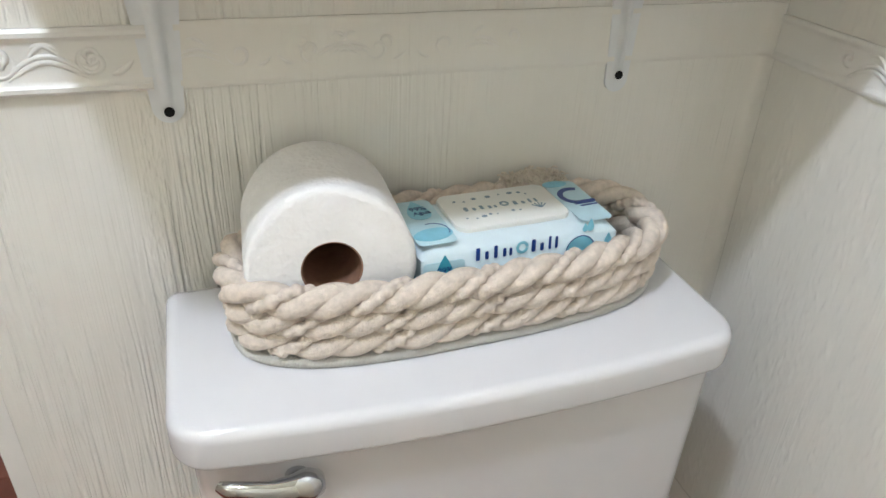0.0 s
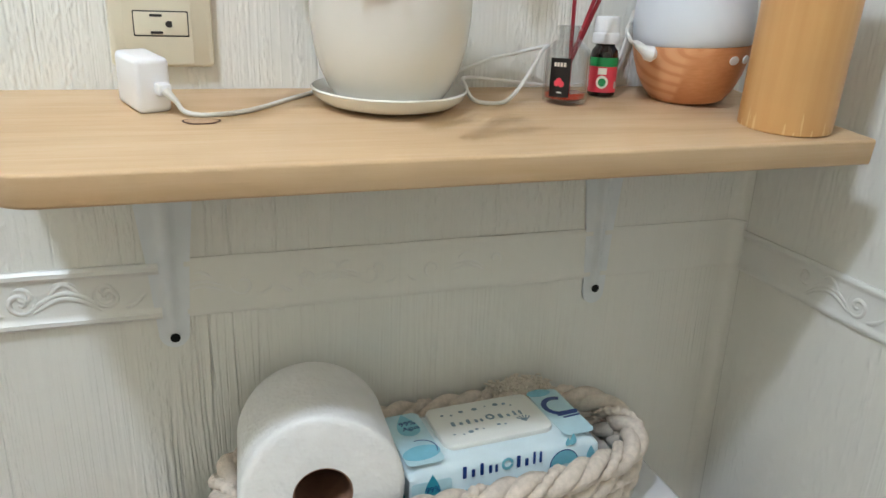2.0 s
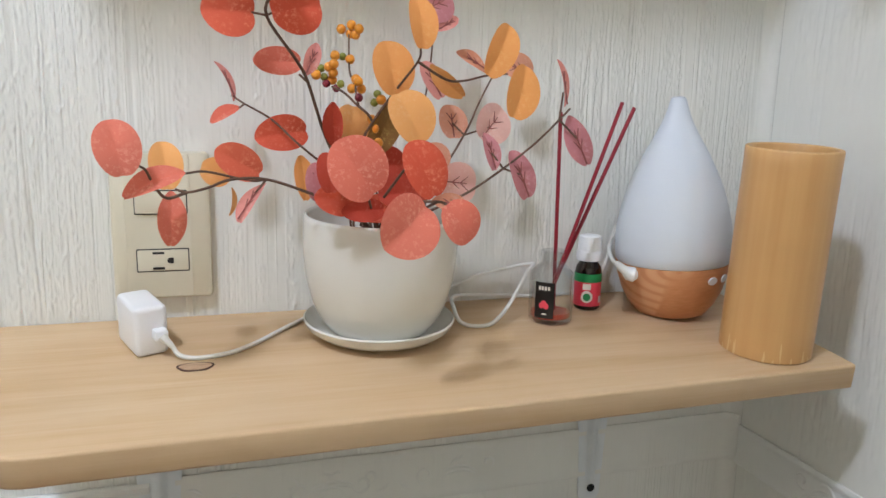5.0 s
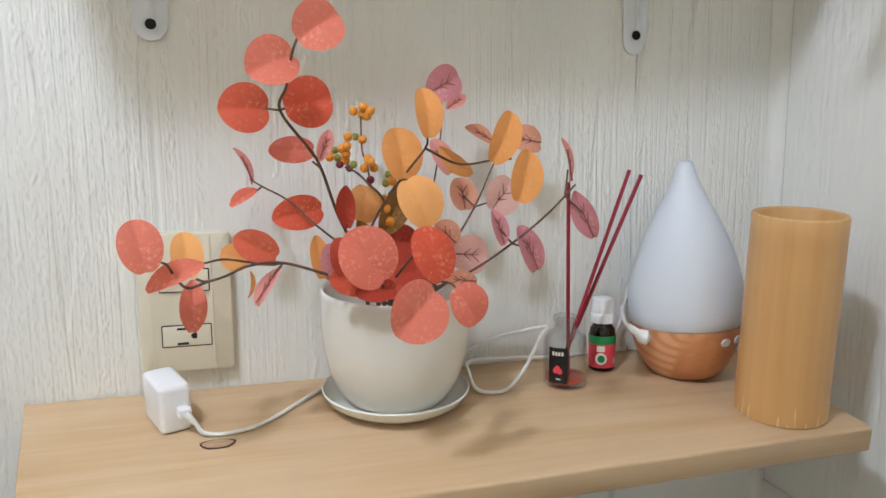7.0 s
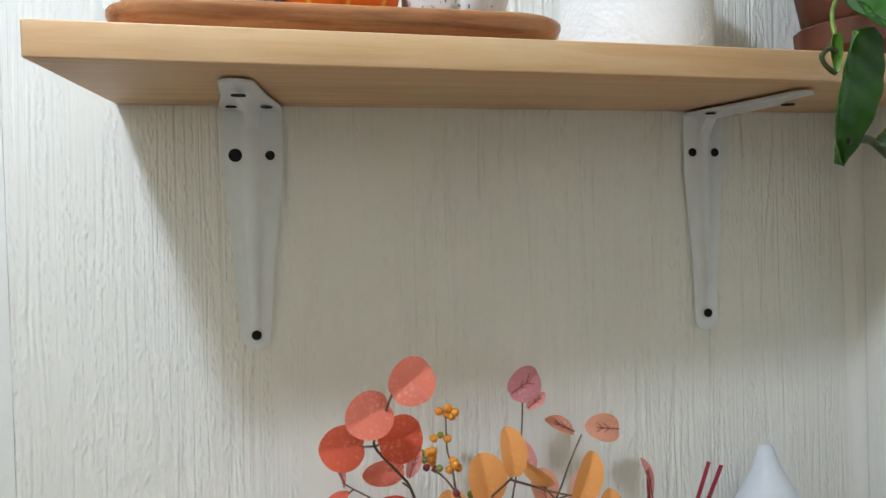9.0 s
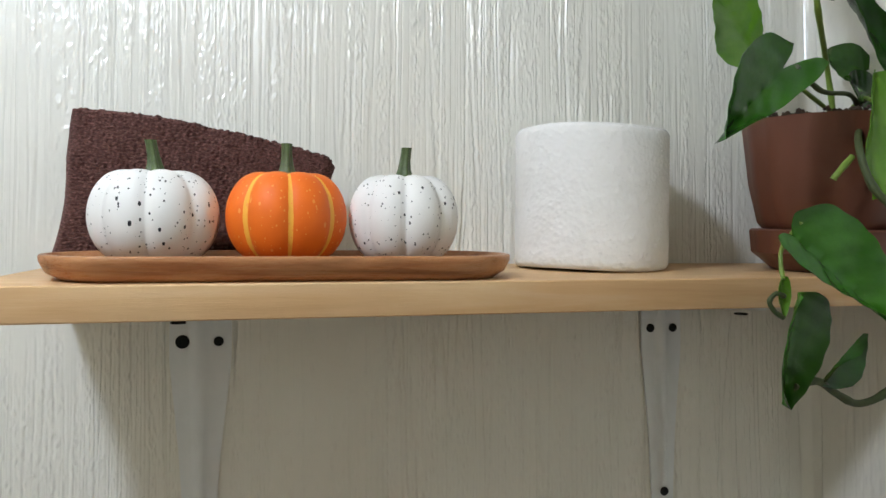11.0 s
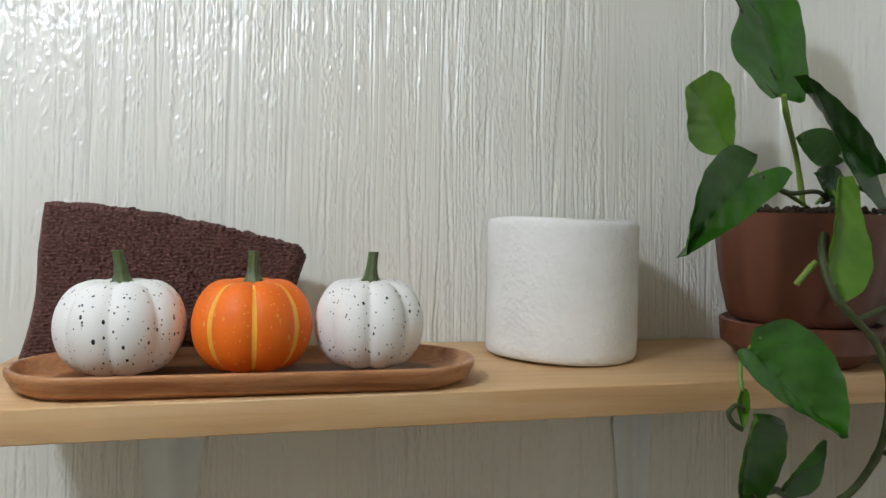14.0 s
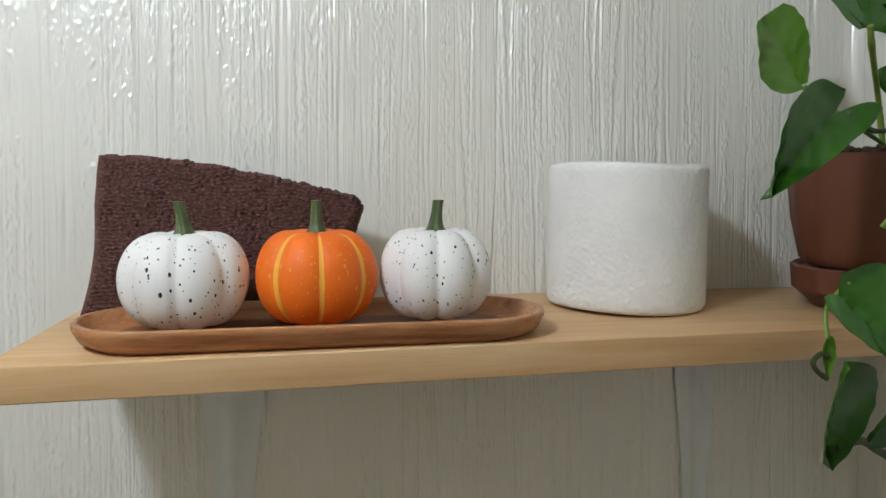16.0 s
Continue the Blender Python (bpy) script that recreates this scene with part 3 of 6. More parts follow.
# ---- shelves and brackets ----
def shelf(label, outline, z0, z1, wood, r, m=pose(0, 0, 0)):
    root = thing("wall_shelf", m, label, "shelf", "wall shelves")
    part("board", slab(outline, z0, z1, r, 3), wood, root, sharp=50)
    return root


SH1, SH2 = 1.2085, 1.7139
DROOP, DROOP2 = 5.5, 3.75
ON1 = pose(0, 0, SH1, DROOP)  # both shelves hang a little at their fronts
ON2 = pose(0, 0, SH2, DROOP2, -0.2)


def on1(y):
    """Height of the lower shelf's top at this depth."""
    return SH1 + math.tan(radians(DROOP)) * y


def low_corner(a):
    return -0.0505 - 0.033 * math.cos(radians(a)), -0.1660 - 0.033 * math.sin(radians(a))


low = [(0.521, -0.002), (-0.1125, -0.002), (-0.0835, -0.150)] + [low_corner(a) for a in range(0, 91, 10)] + [(0.518, -0.191), (0.521, -0.188)]
board = shelf("pale pine wall shelf board with a dark knot, on white brackets", low, -0.0195, 0.0, "pine", 0.0022, ON1)
high = [(0.562, -0.002), (-0.1105, -0.002), (-0.1125, -0.1985), (-0.1110, -0.2005), (0.560, -0.1715), (0.562, -0.170)]
upper = shelf("pale birch wall shelf board with square corners, on white brackets", high, -0.0213, 0.0, "birch", 0.0012, ON2)
knot = part("knot", slab([(0.0120 * math.cos(a) * (1 + 0.12 * math.sin(3 * a)), 0.0078 * math.sin(a) * (1 + 0.15 * math.cos(2 * a))) for a in np.linspace(0, 2 * math.pi, 28, endpoint=False)], 0.0001, 0.0006, 0.0001, 1), "knot", board, "dark ringed knot", pose(0.0345, -0.1015, 0))
part("knot_core", slab([(0.0106 * math.cos(a) * (1 + 0.1 * math.sin(3 * a)), 0.0056 * math.sin(a)) for a in np.linspace(0, 2 * math.pi, 28, endpoint=False)], 0.0004, 0.0009, 0.0001, 1), "knot_core", knot)


def bracket_sheet(length, widths, rib):
    """A pressed sheet in the x-z plane, hanging down from z = 0, with a raised rib along its middle; widths: (z, half width)."""
    bm = bmesh.new()
    rows = []
    zs = [-length * a for a in np.linspace(0, 0.93, 28)] + [-length * (0.93 + 0.07 * math.sin(a)) for a in np.linspace(0, math.pi / 2, 12)[1:]]
    for z in zs:
        w = np.interp(-z, [a for a, b in widths], [b for a, b in widths])
        if -z > length - w:
            k = (-z - (length - w)) / w
            w = w * math.sqrt(max(0.0, 1 - k * k)) + 1e-4
        row = []
        for s in (-1, -0.8, -0.45, -0.32, -0.2, -0.08, 0.08, 0.2, 0.32, 0.45, 0.8, 1):
            fade = min(1.0, max(0.0, (length + z) / 0.03 - 0.35))
            bump = rib * fade * max(0.0, 1 - (abs(s) / 0.36) ** 2)
            row.append(bm.verts.new((s * w, -0.0032 - bump, z)))
        rows.append(row)
    return shell(bm, rows, (0, 0.0022, 0))


def shelf_bracket(x, z, big, droop=0.0, up=0.0, rise=0.0, slim=1.0):
    root = thing("shelf_bracket", pose(x, 0, z + rise), "white enamelled pressed steel shelf bracket with empty screw holes", "bracket", "shelf brackets")
    part("wall_plate", bracket_sheet(0.192 + rise, [(0, 0.0245 * slim), (0.045 + rise, 0.0245 * slim), (0.12 + rise, 0.0165 * slim), (0.192 + rise, 0.0115 * min(1.0, slim * 1.1))], 0.0055), "bracket", root)
    arm = bracket_sheet(0.152, [(0, 0.0245 * slim), (0.028, 0.0240 * slim), (0.080, 0.0165 * slim), (0.152, 0.0105 * slim)], 0.0045)
    part("shelf_arm", arm, "bracket", root, m=pose(0, -0.001, 0.0004, 90 - droop, 0, 180))
    gus = bmesh.new()
    ring_a = []
    for k in range(9):
        a = math.pi / 2 * k / 8
        p = (-0.004 - 0.030 * (1 - math.sin(a)), -0.004 - 0.030 * (1 - math.cos(a)))
        ring_a.append(p)
    o = [(-0.001, -0.001)] + ring_a
    va = [gus.verts.new((-0.0055, p[0], p[1])) for p in o]
    vb = [gus.verts.new((0.0055, p[0], p[1])) for p in o]
    for i in range(len(o)):
        j = (i + 1) % len(o)
        gus.faces.new((va[i], va[j], vb[j], vb[i]))
    gus.faces.new(va)
    gus.faces.new(vb[::-1])
    part("corner_rib", gus, "bracket", root, sharp=60)
    for hx, hz, r in ((-0.0142 * slim, -0.0290 + up - rise, 0.0056 if big else 0.0040), (0.0142 * slim, -0.0290 + up - rise, 0.0040), (0.0005, -0.1800 + up - rise, 0.0041)):
        part("screw_hole", lathe([(0, -0.0003), (r * 0.9, -0.0003), (r, 0.0004), (r * 1.0, 0.0010), (0, 0.0004)], 20), "hole", root, "", pose(hx, -0.0033 - (0.0018 if hz < -0.1 else 0), hz, 90))
    for hx, hy, r in ((-0.0138 * slim, -0.036, 0.0045), (0.0138 * slim, -0.036, 0.0045), (0.0, -0.128, 0.005)):
        part("screw_hole", lathe([(0, 0), (r, 0), (r, 0.001), (0, 0.0006)], 20), "hole", root, "", pose(hx, hy, -0.0036 - (0.004 if hx == 0 else 0) + hy * math.tan(radians(droop)), 180 + droop))
    return root


shelf_bracket(-0.0025, 1.6794, True, DROOP2, 0.0, 0.0118)
shelf_bracket(0.4095, 1.6794, False, DROOP2, 0.0045, 0.0125, 0.80)
shelf_bracket(0.0, 1.1820, False, DROOP, -0.0022, 0.0066)
shelf_bracket(0.402, 1.1820, False, DROOP, 0.0048, 0.0066, 0.88)


# ---- switch plate ----
plate = thing("switch_plate", pose(0.0115, 0, 1.2825), "ivory plastic wall plate with a rocker switch and a socket", "wall socket")
bm = slab(rounded_rect(-0.0365, 0.0365, -0.0575, 0.0575, 0.004, 4), 0.0, 0.0095, 0.0012, 2, top_round=0.004)
part("cover", bm, "plate", plate, m=pose(0, 0, 0, 90))
part("centre_strip", slab(rounded_rect(-0.0265, 0.0215, -0.0555, 0.0555, 0.002, 3), 0.0093, 0.0101, 0.0004, 2), "plate", plate, m=pose(0, 0, 0, 90))
for z0, z1, nm in ((0.0105, 0.0275, "rocker"), (-0.0345, -0.0180, "socket")):
    part("gap", slab(rounded_rect(-0.0193, 0.0193, z0 - 0.0009, z1 + 0.0009, 0.001, 3), 0.0100, 0.0103, 0.0001, 1), "slot", plate, m=pose(0, 0, 0, 90))
    face = part(nm, slab(rounded_rect(-0.0185, 0.0185, z0, z1, 0.0008, 3), 0.0100, 0.0122 if nm == "rocker" else 0.0110, 0.0006, 2), "plate", plate, m=pose(0, 0, 0, 90))
    if nm == "socket":
        for sz in (-0.0204, -0.0325):
            part("slot", box(-0.0075, 0.0010, 0.0108, 0.0113, sz - 0.0009, sz + 0.0009), "slot", face, m=pose(0, 0, 0, -90) @ Matrix.Scale(-1, 4, (0, 1, 0)))
        part("earth_hole", slab([(0.0055 + 0.0025 * math.cos(a) if math.cos(a) < 0 else 0.0055 + 0.0022 * (1 if abs(math.cos(a)) > 0.3 else abs(math.cos(a)) / 0.3), -0.0265 + 0.0023 * math.sin(a)) for a in np.linspace(0, 2 * math.pi, 24, endpoint=False)], 0.0108, 0.0113, 0.0001, 1), "slot", face)


# ---- toilet tank ----
def bowed(x0, x1, yb, yf, bow, r, n=26):
    """Outline of a tank: straight back, bowed front, rounded corners."""
    pts = []
    for k in range(7):
        a = radians(90 * k / 6)
        pts.append((x1 - 0.012 + 0.012 * math.cos(a), yb - 0.012 + 0.012 * math.sin(a)))
    for k in range(7):
        a = radians(90 + 90 * k / 6)
        pts.append((x0 + 0.012 + 0.012 * math.cos(a), yb - 0.012 + 0.012 * math.sin(a)))
    for k in range(9):
        a = radians(180 + 80 * k / 8)
        pts.append((x0 + r + r * math.cos(a), yf + r + r * math.sin(a)))
    for k in range(1, n):
        t = k / n
        x = x0 + r + (x1 - x0 - 2 * r) * t
        pts.append((x, yf - bow * (1 - (2 * t - 1) ** 2)))
    for k in range(9):
        a = radians(280 + 80 * k / 8)
        pts.append((x1 - r + r * math.cos(a), yf + r + r * math.sin(a)))
    return pts


LID = 0.845
toilet = thing("toilet", pose(0, 0, 0), "white glazed porcelain toilet tank with lid and chrome lever", "toilet")
part("tank_lid", slab(bowed(-0.026, 0.4410, -0.022, -0.212, 0.011, 0.034), LID - 0.0365, LID, 0.007, 5, top_round=0.010), "porcelain", toilet, sharp=60)
bm = bmesh.new()
rows = []
for z, s in ((0.42, 0.95), (0.44, 0.965), (0.62, 0.988), (0.79, 1.0), (0.812, 1.0)):
    rows.append([bm.verts.new((0.2035 + (x - 0.2035) * s, -0.025 + (y + 0.025) * s, z)) for x, y in bowed(-0.014, 0.4385, -0.026, -0.196, 0.009, 0.030)])
for a, b in zip(rows, rows[1:]):
    for i in range(len(a)):
        bm.faces.new((a[i], a[(i + 1) % len(a)], b[(i + 1) % len(a)], b[i]))
bm.faces.new(rows[0][::-1])
bm.faces.new(rows[-1])
part("tank", bm, "porcelain", toilet, sharp=60)
part("pedestal", slab(bowed(0.05, 0.36, -0.03, -0.20, 0.02, 0.05), 0.0, 0.425, 0.01, 3), "porcelain", toilet, sharp=60)
lev = part("flush_lever", tube([(0.004, -0.212, 0.7965), (0.011, -0.217, 0.7955), (0.026, -0.2200, 0.7925), (0.040, -0.2205, 0.7885), (0.052, -0.2195, 0.7850), (0.062, -0.217, 0.7830), (0.070, -0.212, 0.7820), (0.074, -0.206, 0.782)],
                               [0.0040, 0.0072, 0.0080, 0.0092, 0.0122, 0.0140, 0.0122, 0.0060], 18, squash=(1, 0.8, 1.1)), "chrome", toilet, "shiny chrome flush lever", sharp=80)
part("pivot", lathe([(0, -0.012), (0.010, -0.012), (0.012, 0.0), (0.010, 0.006), (0, 0.007)], 24), "chrome", lev, m=pose(0.060, -0.199, 0.779, 90) @ Matrix.Scale(0.8, 4))


# ---- rope basket ----
def oval(s, z, grow=0.0):
    """Point on the basket's outline, s in turns."""
    a = 2 * math.pi * s
    e = 0.70
    c, d = math.cos(a), math.sin(a)
    x = (0.181 + grow) * math.copysign(abs(c) ** e, c)
    y = (0.0655 + grow) * math.copysign(abs(d) ** e, d)
    return Vector((x, y, z))


def even_oval(n, z, grow):
    raw = [oval(k / 1200, z, grow) for k in range(1200)]
    acc = [0.0]
    for a, b in zip(raw, raw[1:] + raw[:1]):
        acc.append(acc[-1] + (b - a).length)
    outp, j = [], 0
    for k in range(n):
        want = acc[-1] * k / n
        while acc[j + 1] < want:
            j += 1
        outp.append(raw[j % 1200].lerp(raw[(j + 1) % 1200], (want - acc[j]) / max(1e-9, acc[j + 1] - acc[j])))
    return outp, acc[-1]


def rope_loop(z, grow, phase, rope_r=0.0118):
    n = 620
    core, length = even_oval(n, z, grow)
    turns = round(length / 0.074)
    bm = bmesh.new()
    for strand in range(3):
        thin = strand == 2
        pts, rad = [], []
        for i, p in enumerate(core):
            t = (core[(i + 1) % n] - core[i - 1]).normalized()
            up = Vector((0, 0, 1))
            sd = t.cross(up)
            w = 2 * math.pi * (turns * i / n) + strand * 2 * math.pi / 3 + phase
            off = rope_r * (0.50 if not thin else 0.66)
            wob = 0.0006 * noise.noise(Vector((p.x * 40, p.y * 40, z * 90 + strand)))
            pts.append(p + sd * math.cos(w) * (off + wob) + up * math.sin(w) * (off + wob))
            r = rope_r * (0.66 + 0.05 * noise.noise(Vector((p.x * 60, p.y * 60, strand * 3.0))))
            if thin:
                r = rope_r * (0.30 + 0.16 * abs(math.sin(i * 0.55)) + 0.10 * noise.noise(Vector((p.x * 160, p.y * 160, z * 50))))
            rad.append(r)
        tube(pts, rad, 9, closed=True, into=bm)
    return bm


basket = thing("rope_basket", pose(0.2145, -0.0935, LID, 0, 0, 2.6), "cream twisted cotton rope basket with a grey cloth base", "basket")
part("base", slab([(p.x, p.y) for p in even_oval(140, 0, 0.0085)[0]], 0.0003, 0.0085, 0.0030, 3), "base_cloth", basket, "grey ribbed cloth base", sharp=60)
for lv in range(3):
    part("rope_coil", rope_loop(0.0200 + 0.0195 * lv, -0.0010 + 0.0020 * lv, lv * 1.9), "rope", basket, sharp=80)
bm = bmesh.new()
rnd = random.Random(5)
for k in range(420):
    s = 0.147 + 0.060 * rnd.random()
    swell = math.sin(math.pi * (s - 0.147) / 0.060) ** 0.5
    p = oval(s, 0.066 + 0.010 * swell * rnd.random(), 0.002 + 0.012 * rnd.random())
    q = p + Vector((rnd.uniform(-0.007, 0.007), rnd.uniform(-0.010, 0.003), rnd.uniform(-0.003, 0.009)))
    mid = p.lerp(q, 0.5) + Vector((rnd.uniform(-0.003, 0.003), 0, rnd.uniform(0, 0.004)))
    tube(spline([p, mid, q], 3), 0.0006 + 0.0006 * rnd.random(), 4, into=bm)
tube([oval(0.143 + 0.068 * k / 12, 0.064 + 0.004 * math.sin(k * 0.26), 0.007) for k in range(13)], [0.005 + 0.0055 * math.sin(math.pi * k / 12) for k in range(13)], 9, into=bm)
part("frayed_end", bm, "rope_tuft", basket, "frayed fluffy end of the rope", sharp=80)


# ---- toilet rolls ----
def paper_roll(m, R, hole, length, label, squash, seed):
    root = thing("toilet_roll", m, label, "toilet paper", "toilet rolls")
    bm = bmesh.new()
    seg = 96
    prof = [(hole, 0.0), (R - 0.006, 0.0), (R - 0.002, 0.0008), (R, 0.004)] + [(R, 0.004 + (length - 0.008) * k / 20) for k in range(1, 20)] + [(R, length - 0.004), (R - 0.002, length - 0.0008), (R - 0.006, length), (hole, length)]
    rings = []
    for i, (r, z) in enumerate(prof):
        ring = []
        for k in range(seg):
            a = 2 * math.pi * k / seg
            f = 1.0
            if r > hole + 1e-6:
                f = 1 + squash * math.cos(3 * a + seed) + 0.006 * noise.noise(Vector((math.cos(a) * 2, math.sin(a) * 2, z * 25 + seed)))
            ring.append(bm.verts.new((r * f * math.cos(a), r * f * math.sin(a), z + (0.0012 * math.sin(a * 2 + seed) if r > hole + 1e-6 else 0))))
        rings.append(ring)
    for a, b in zip(rings, rings[1:]):
        for k in range(seg):
            j = (k + 1) % seg
            bm.faces.new((a[k], a[j], b[j], b[k]))
    part("paper", bm, "tissue", root, sharp=50)
    part("card_tube", lathe([(hole - 0.0012, 0.0008), (hole - 0.0012, length - 0.0008), (hole + 0.0004, length - 0.0004), (hole + 0.0004, 0.0004), (hole - 0.0012, 0.0008)], 48), "card", root, "brown cardboard core")
    return root


paper_roll(pose(0.1085, -0.0345, 0.9125, 87.8, 0, -3), 0.0645, 0.0232, 0.103, "white toilet paper roll lying in the rope basket", 0.012, 1.0)
r2 = paper_roll(ON2 @ pose(0.3120, -0.0660, 0, -0.9) @ pose(0, 0, 0.0006, 0, 0, 40), 0.0620, 0.0225, 0.1115, "thick embossed white toilet roll standing on the shelf", 0.002, 2.0)
bm = bmesh.new()
for cz, a0 in ((0.035, -118), (0.035, -48), (0.088, -118), (0.088, -48)):
    for k in range(40):
        w = 2 * math.pi * k / 40
        a, z = radians(a0 + 24 * math.cos(w)), cz + 0.024 * math.sin(w)
        if z < 0.108:
            bmesh.ops.create_icosphere(bm, subdivisions=1, radius=0.00055, matrix=Matrix.Translation((0.0621 * math.cos(a), 0.0624 * math.sin(a), z)))
part("embossing", bm, "tissue", r2)["kind"] = "stuff"


# ---- wet wipe pack ----
pack = thing("wipes_pack", pose(0.2605, -0.0835, LID + 0.0088, 0, 0, 2.8) @ Matrix.Scale(1.04, 4), "glossy white and aqua wet wipes pack with a moulded lid", "wipes")


def pillow(nx=30, ny=18):
    bm = bmesh.new()
    hx, hy, h = 0.088, 0.046, 0.063
    top, bot = [], []
    for j in range(ny + 1):
        for i in range(nx + 1):
            u, v = 2 * i / nx - 1, 2 * j / ny - 1
            edge = max(abs(u) ** 7, abs(v) ** 5)
            w = 0.0007 * noise.noise(Vector((u * 5, v * 4, 3.0)))
            top.append(bm.verts.new((u * hx * (1.0 - 0.03 * v * v), v * hy * 0.90, h - 0.010 * edge + w)))
            bot.append(bm.verts.new((u * hx, v * hy * 1.0, 0.004 * edge)))
    for a, flip in ((top, False), (bot, True)):
        for j in range(ny):
            for i in range(nx):
                q = (a[j * (nx + 1) + i], a[j * (nx + 1) + i + 1], a[(j + 1) * (nx + 1) + i + 1], a[(j + 1) * (nx + 1) + i])
                bm.faces.new(q[::-1] if flip else q)
    rim = [i for i in range(nx + 1)] + [(nx + 1) * j + nx for j in range(1, ny + 1)] + [(nx + 1) * ny + i for i in range(nx - 1, -1, -1)] + [(nx + 1) * j for j in range(ny - 1, 0, -1)]
    for a, b in zip(rim, rim[1:] + rim[:1]):
        bm.faces.new((bot[a], bot[b], top[b], top[a]))
    return bm


part("film", pillow(), "pack_white", pack, sharp=50)
for sx in (-1, 1):
    bm = bmesh.new()
    ra, rb = [], []
    for k in range(13):
        v = k / 6 - 1
        fold = 0.003 * math.sin(v * 7)
        ra.append(bm.verts.new((sx * 0.0855, v * 0.042, 0.030 + 0.022 * (1 - v * v))))
        rb.append(bm.verts.new((sx * (0.101 + fold), v * 0.046, 0.026 + 0.010 * math.cos(v * 5))))
    rc = [bm.verts.new((sx * 0.0865, v.co.y * 0.99, 0.012)) for v in ra]
    for p, q in ((ra, rb), (rb, rc)):
        for i in range(12):
            bm.faces.new((p[i], p[i + 1], q[i + 1], q[i]))
    part("end_seal", bm, "pack_teal", pack, "crimped teal end of the pack", sharp=70)
lid = part("flip_lid", slab(rounded_rect(-0.049, 0.052, -0.026, 0.034, 0.010, 6), 0.0615, 0.0668, 0.0012, 2, top_round=0.0022), "pack_lid", pack, "moulded white flip lid")


def flat(points, z=0.0, thick=0.0003):
    return slab(points, z, z + thick, 0.00008, 1)


def round_pts(cx, cy, rx, ry, n=22, a0=0.0, a1=2 * math.pi):
    return [(cx + rx * math.cos(a), cy + ry * math.sin(a)) for a in np.linspace(a0, a1, n, endpoint=False)]


def drop_pts(cx, cy, r):
    return [(cx + r * math.sin(a) * (math.sin(a / 2) ** 1.3), cy + r * 1.25 * math.cos(a)) for a in np.linspace(0, 2 * math.pi, 24, endpoint=False)]


def arc_band(cx, cy, r0, r1, a0, a1, n=16):
    a = [radians(a0 + (a1 - a0) * k / n) for k in range(n + 1)]
    return [(cx + r1 * math.cos(w), cy + r1 * math.sin(w)) for w in a] + [(cx + r0 * math.cos(w), cy + r0 * math.sin(w)) for w in a[::-1]]


def words(text, size, mat, parent, m):
    cu = bpy.data.curves.new("lettering", "FONT")
    cu.body, cu.size, cu.align_x, cu.extrude = text, size, "CENTER", 0.00012
    cu.materials.append(MATS[mat])
    ob = new("lettering", cu)
    ob.parent = parent
    ob.matrix_basis = m
    return ob


ON_TOP = pose(0, 0, 0.0634)
ON_LID = pose(0, 0, 0.0668)
FRONT = pose(0, -0.0432, 0.0425, 84.8)


def print_(name, pts, mat, m, thick=0.0003):
    return part(name, flat(pts, 0, thick), mat, pack, m=m)


# brand marks become plain bars, the small logo a ring
for x, w, h in ((-0.0325, 0.0034, 0.0090), (-0.0255, 0.0030, 0.0058), (-0.0185, 0.0030, 0.0090), (-0.0115, 0.0028, 0.0062), (-0.0065, 0.0024, 0.0058),
                (0.0120, 0.0034, 0.0090), (0.0190, 0.0030, 0.0058), (0.0255, 0.0022, 0.0096), (0.0310, 0.0022, 0.0088)):
    print_("print_bar", rounded_rect(x - w / 2, x + w / 2, 0, h * 0.72, 0.0008, 3), "pack_grey", ON_LID @ pose(0.001, 0.0005, 0))
    print_("print_bar", rounded_rect(x * 1.08 - w / 2, x * 1.08 + w / 2, 0, h * 1.2, 0.0010, 3), "pack_navy", FRONT @ pose(-0.004, 0.004, 0))
print_("print_ring", arc_band(0.0035, 0.005, 0.0022, 0.0042, 0, 350), "pack_grey", ON_LID)
print_("print_ring", arc_band(-0.001, 0.0095, 0.003, 0.0055, 0, 350), "pack_aqua", FRONT)
for x, y, r in ((-0.036, 0.019, 0.0016), (-0.028, 0.017, 0.0013), (-0.018, 0.020, 0.0022), (-0.005, 0.0205, 0.0026), (0.006, 0.022, 0.001), (0.016, 0.022, 0.0026), (0.024, 0.021, 0.0019), (0.029, 0.017, 0.0012),
                (-0.036, -0.011, 0.0011), (-0.028, -0.013, 0.001), (-0.021, -0.011, 0.0024), (-0.015, -0.009, 0.0016), (-0.009, -0.010, 0.0009), (0.006, -0.008, 0.0018), (0.012, -0.009, 0.0011)):
    print_("print_dot", round_pts(x, y, r, r * 0.8, 12), "pack_grey", ON_LID)
for k in range(5):
    print_("print_bar", rounded_rect(-0.0006, 0.0006, 0, 0.009, 0.0004, 2), "pack_grey", ON_LID @ pose(0.031, -0.010, 0, 0, 0, 40 - 22 * k))
print_("aqua_field", rounded_rect(-0.0855, -0.053, -0.037, 0.037, 0.006, 4), "pack_pale", pose(0, 0, 0.0631))
print_("aqua_field", rounded_rect(0.055, 0.0850, -0.037, 0.037, 0.006, 4), "pack_pale", pose(0, 0, 0.0631))
print_("aqua_field", rounded_rect(-0.084, -0.050, -0.020, 0.008, 0.003, 4), "pack_pale", FRONT @ pose(0, 0, -0.0003))
print_("water_drop", drop_pts(-0.068, 0.020, 0.0135), "pack_aqua", ON_TOP)
words("99%", 0.0088, "pack_navy", pack, ON_TOP @ pose(-0.067, 0.0185, 0.0005, 0, 0, 4))
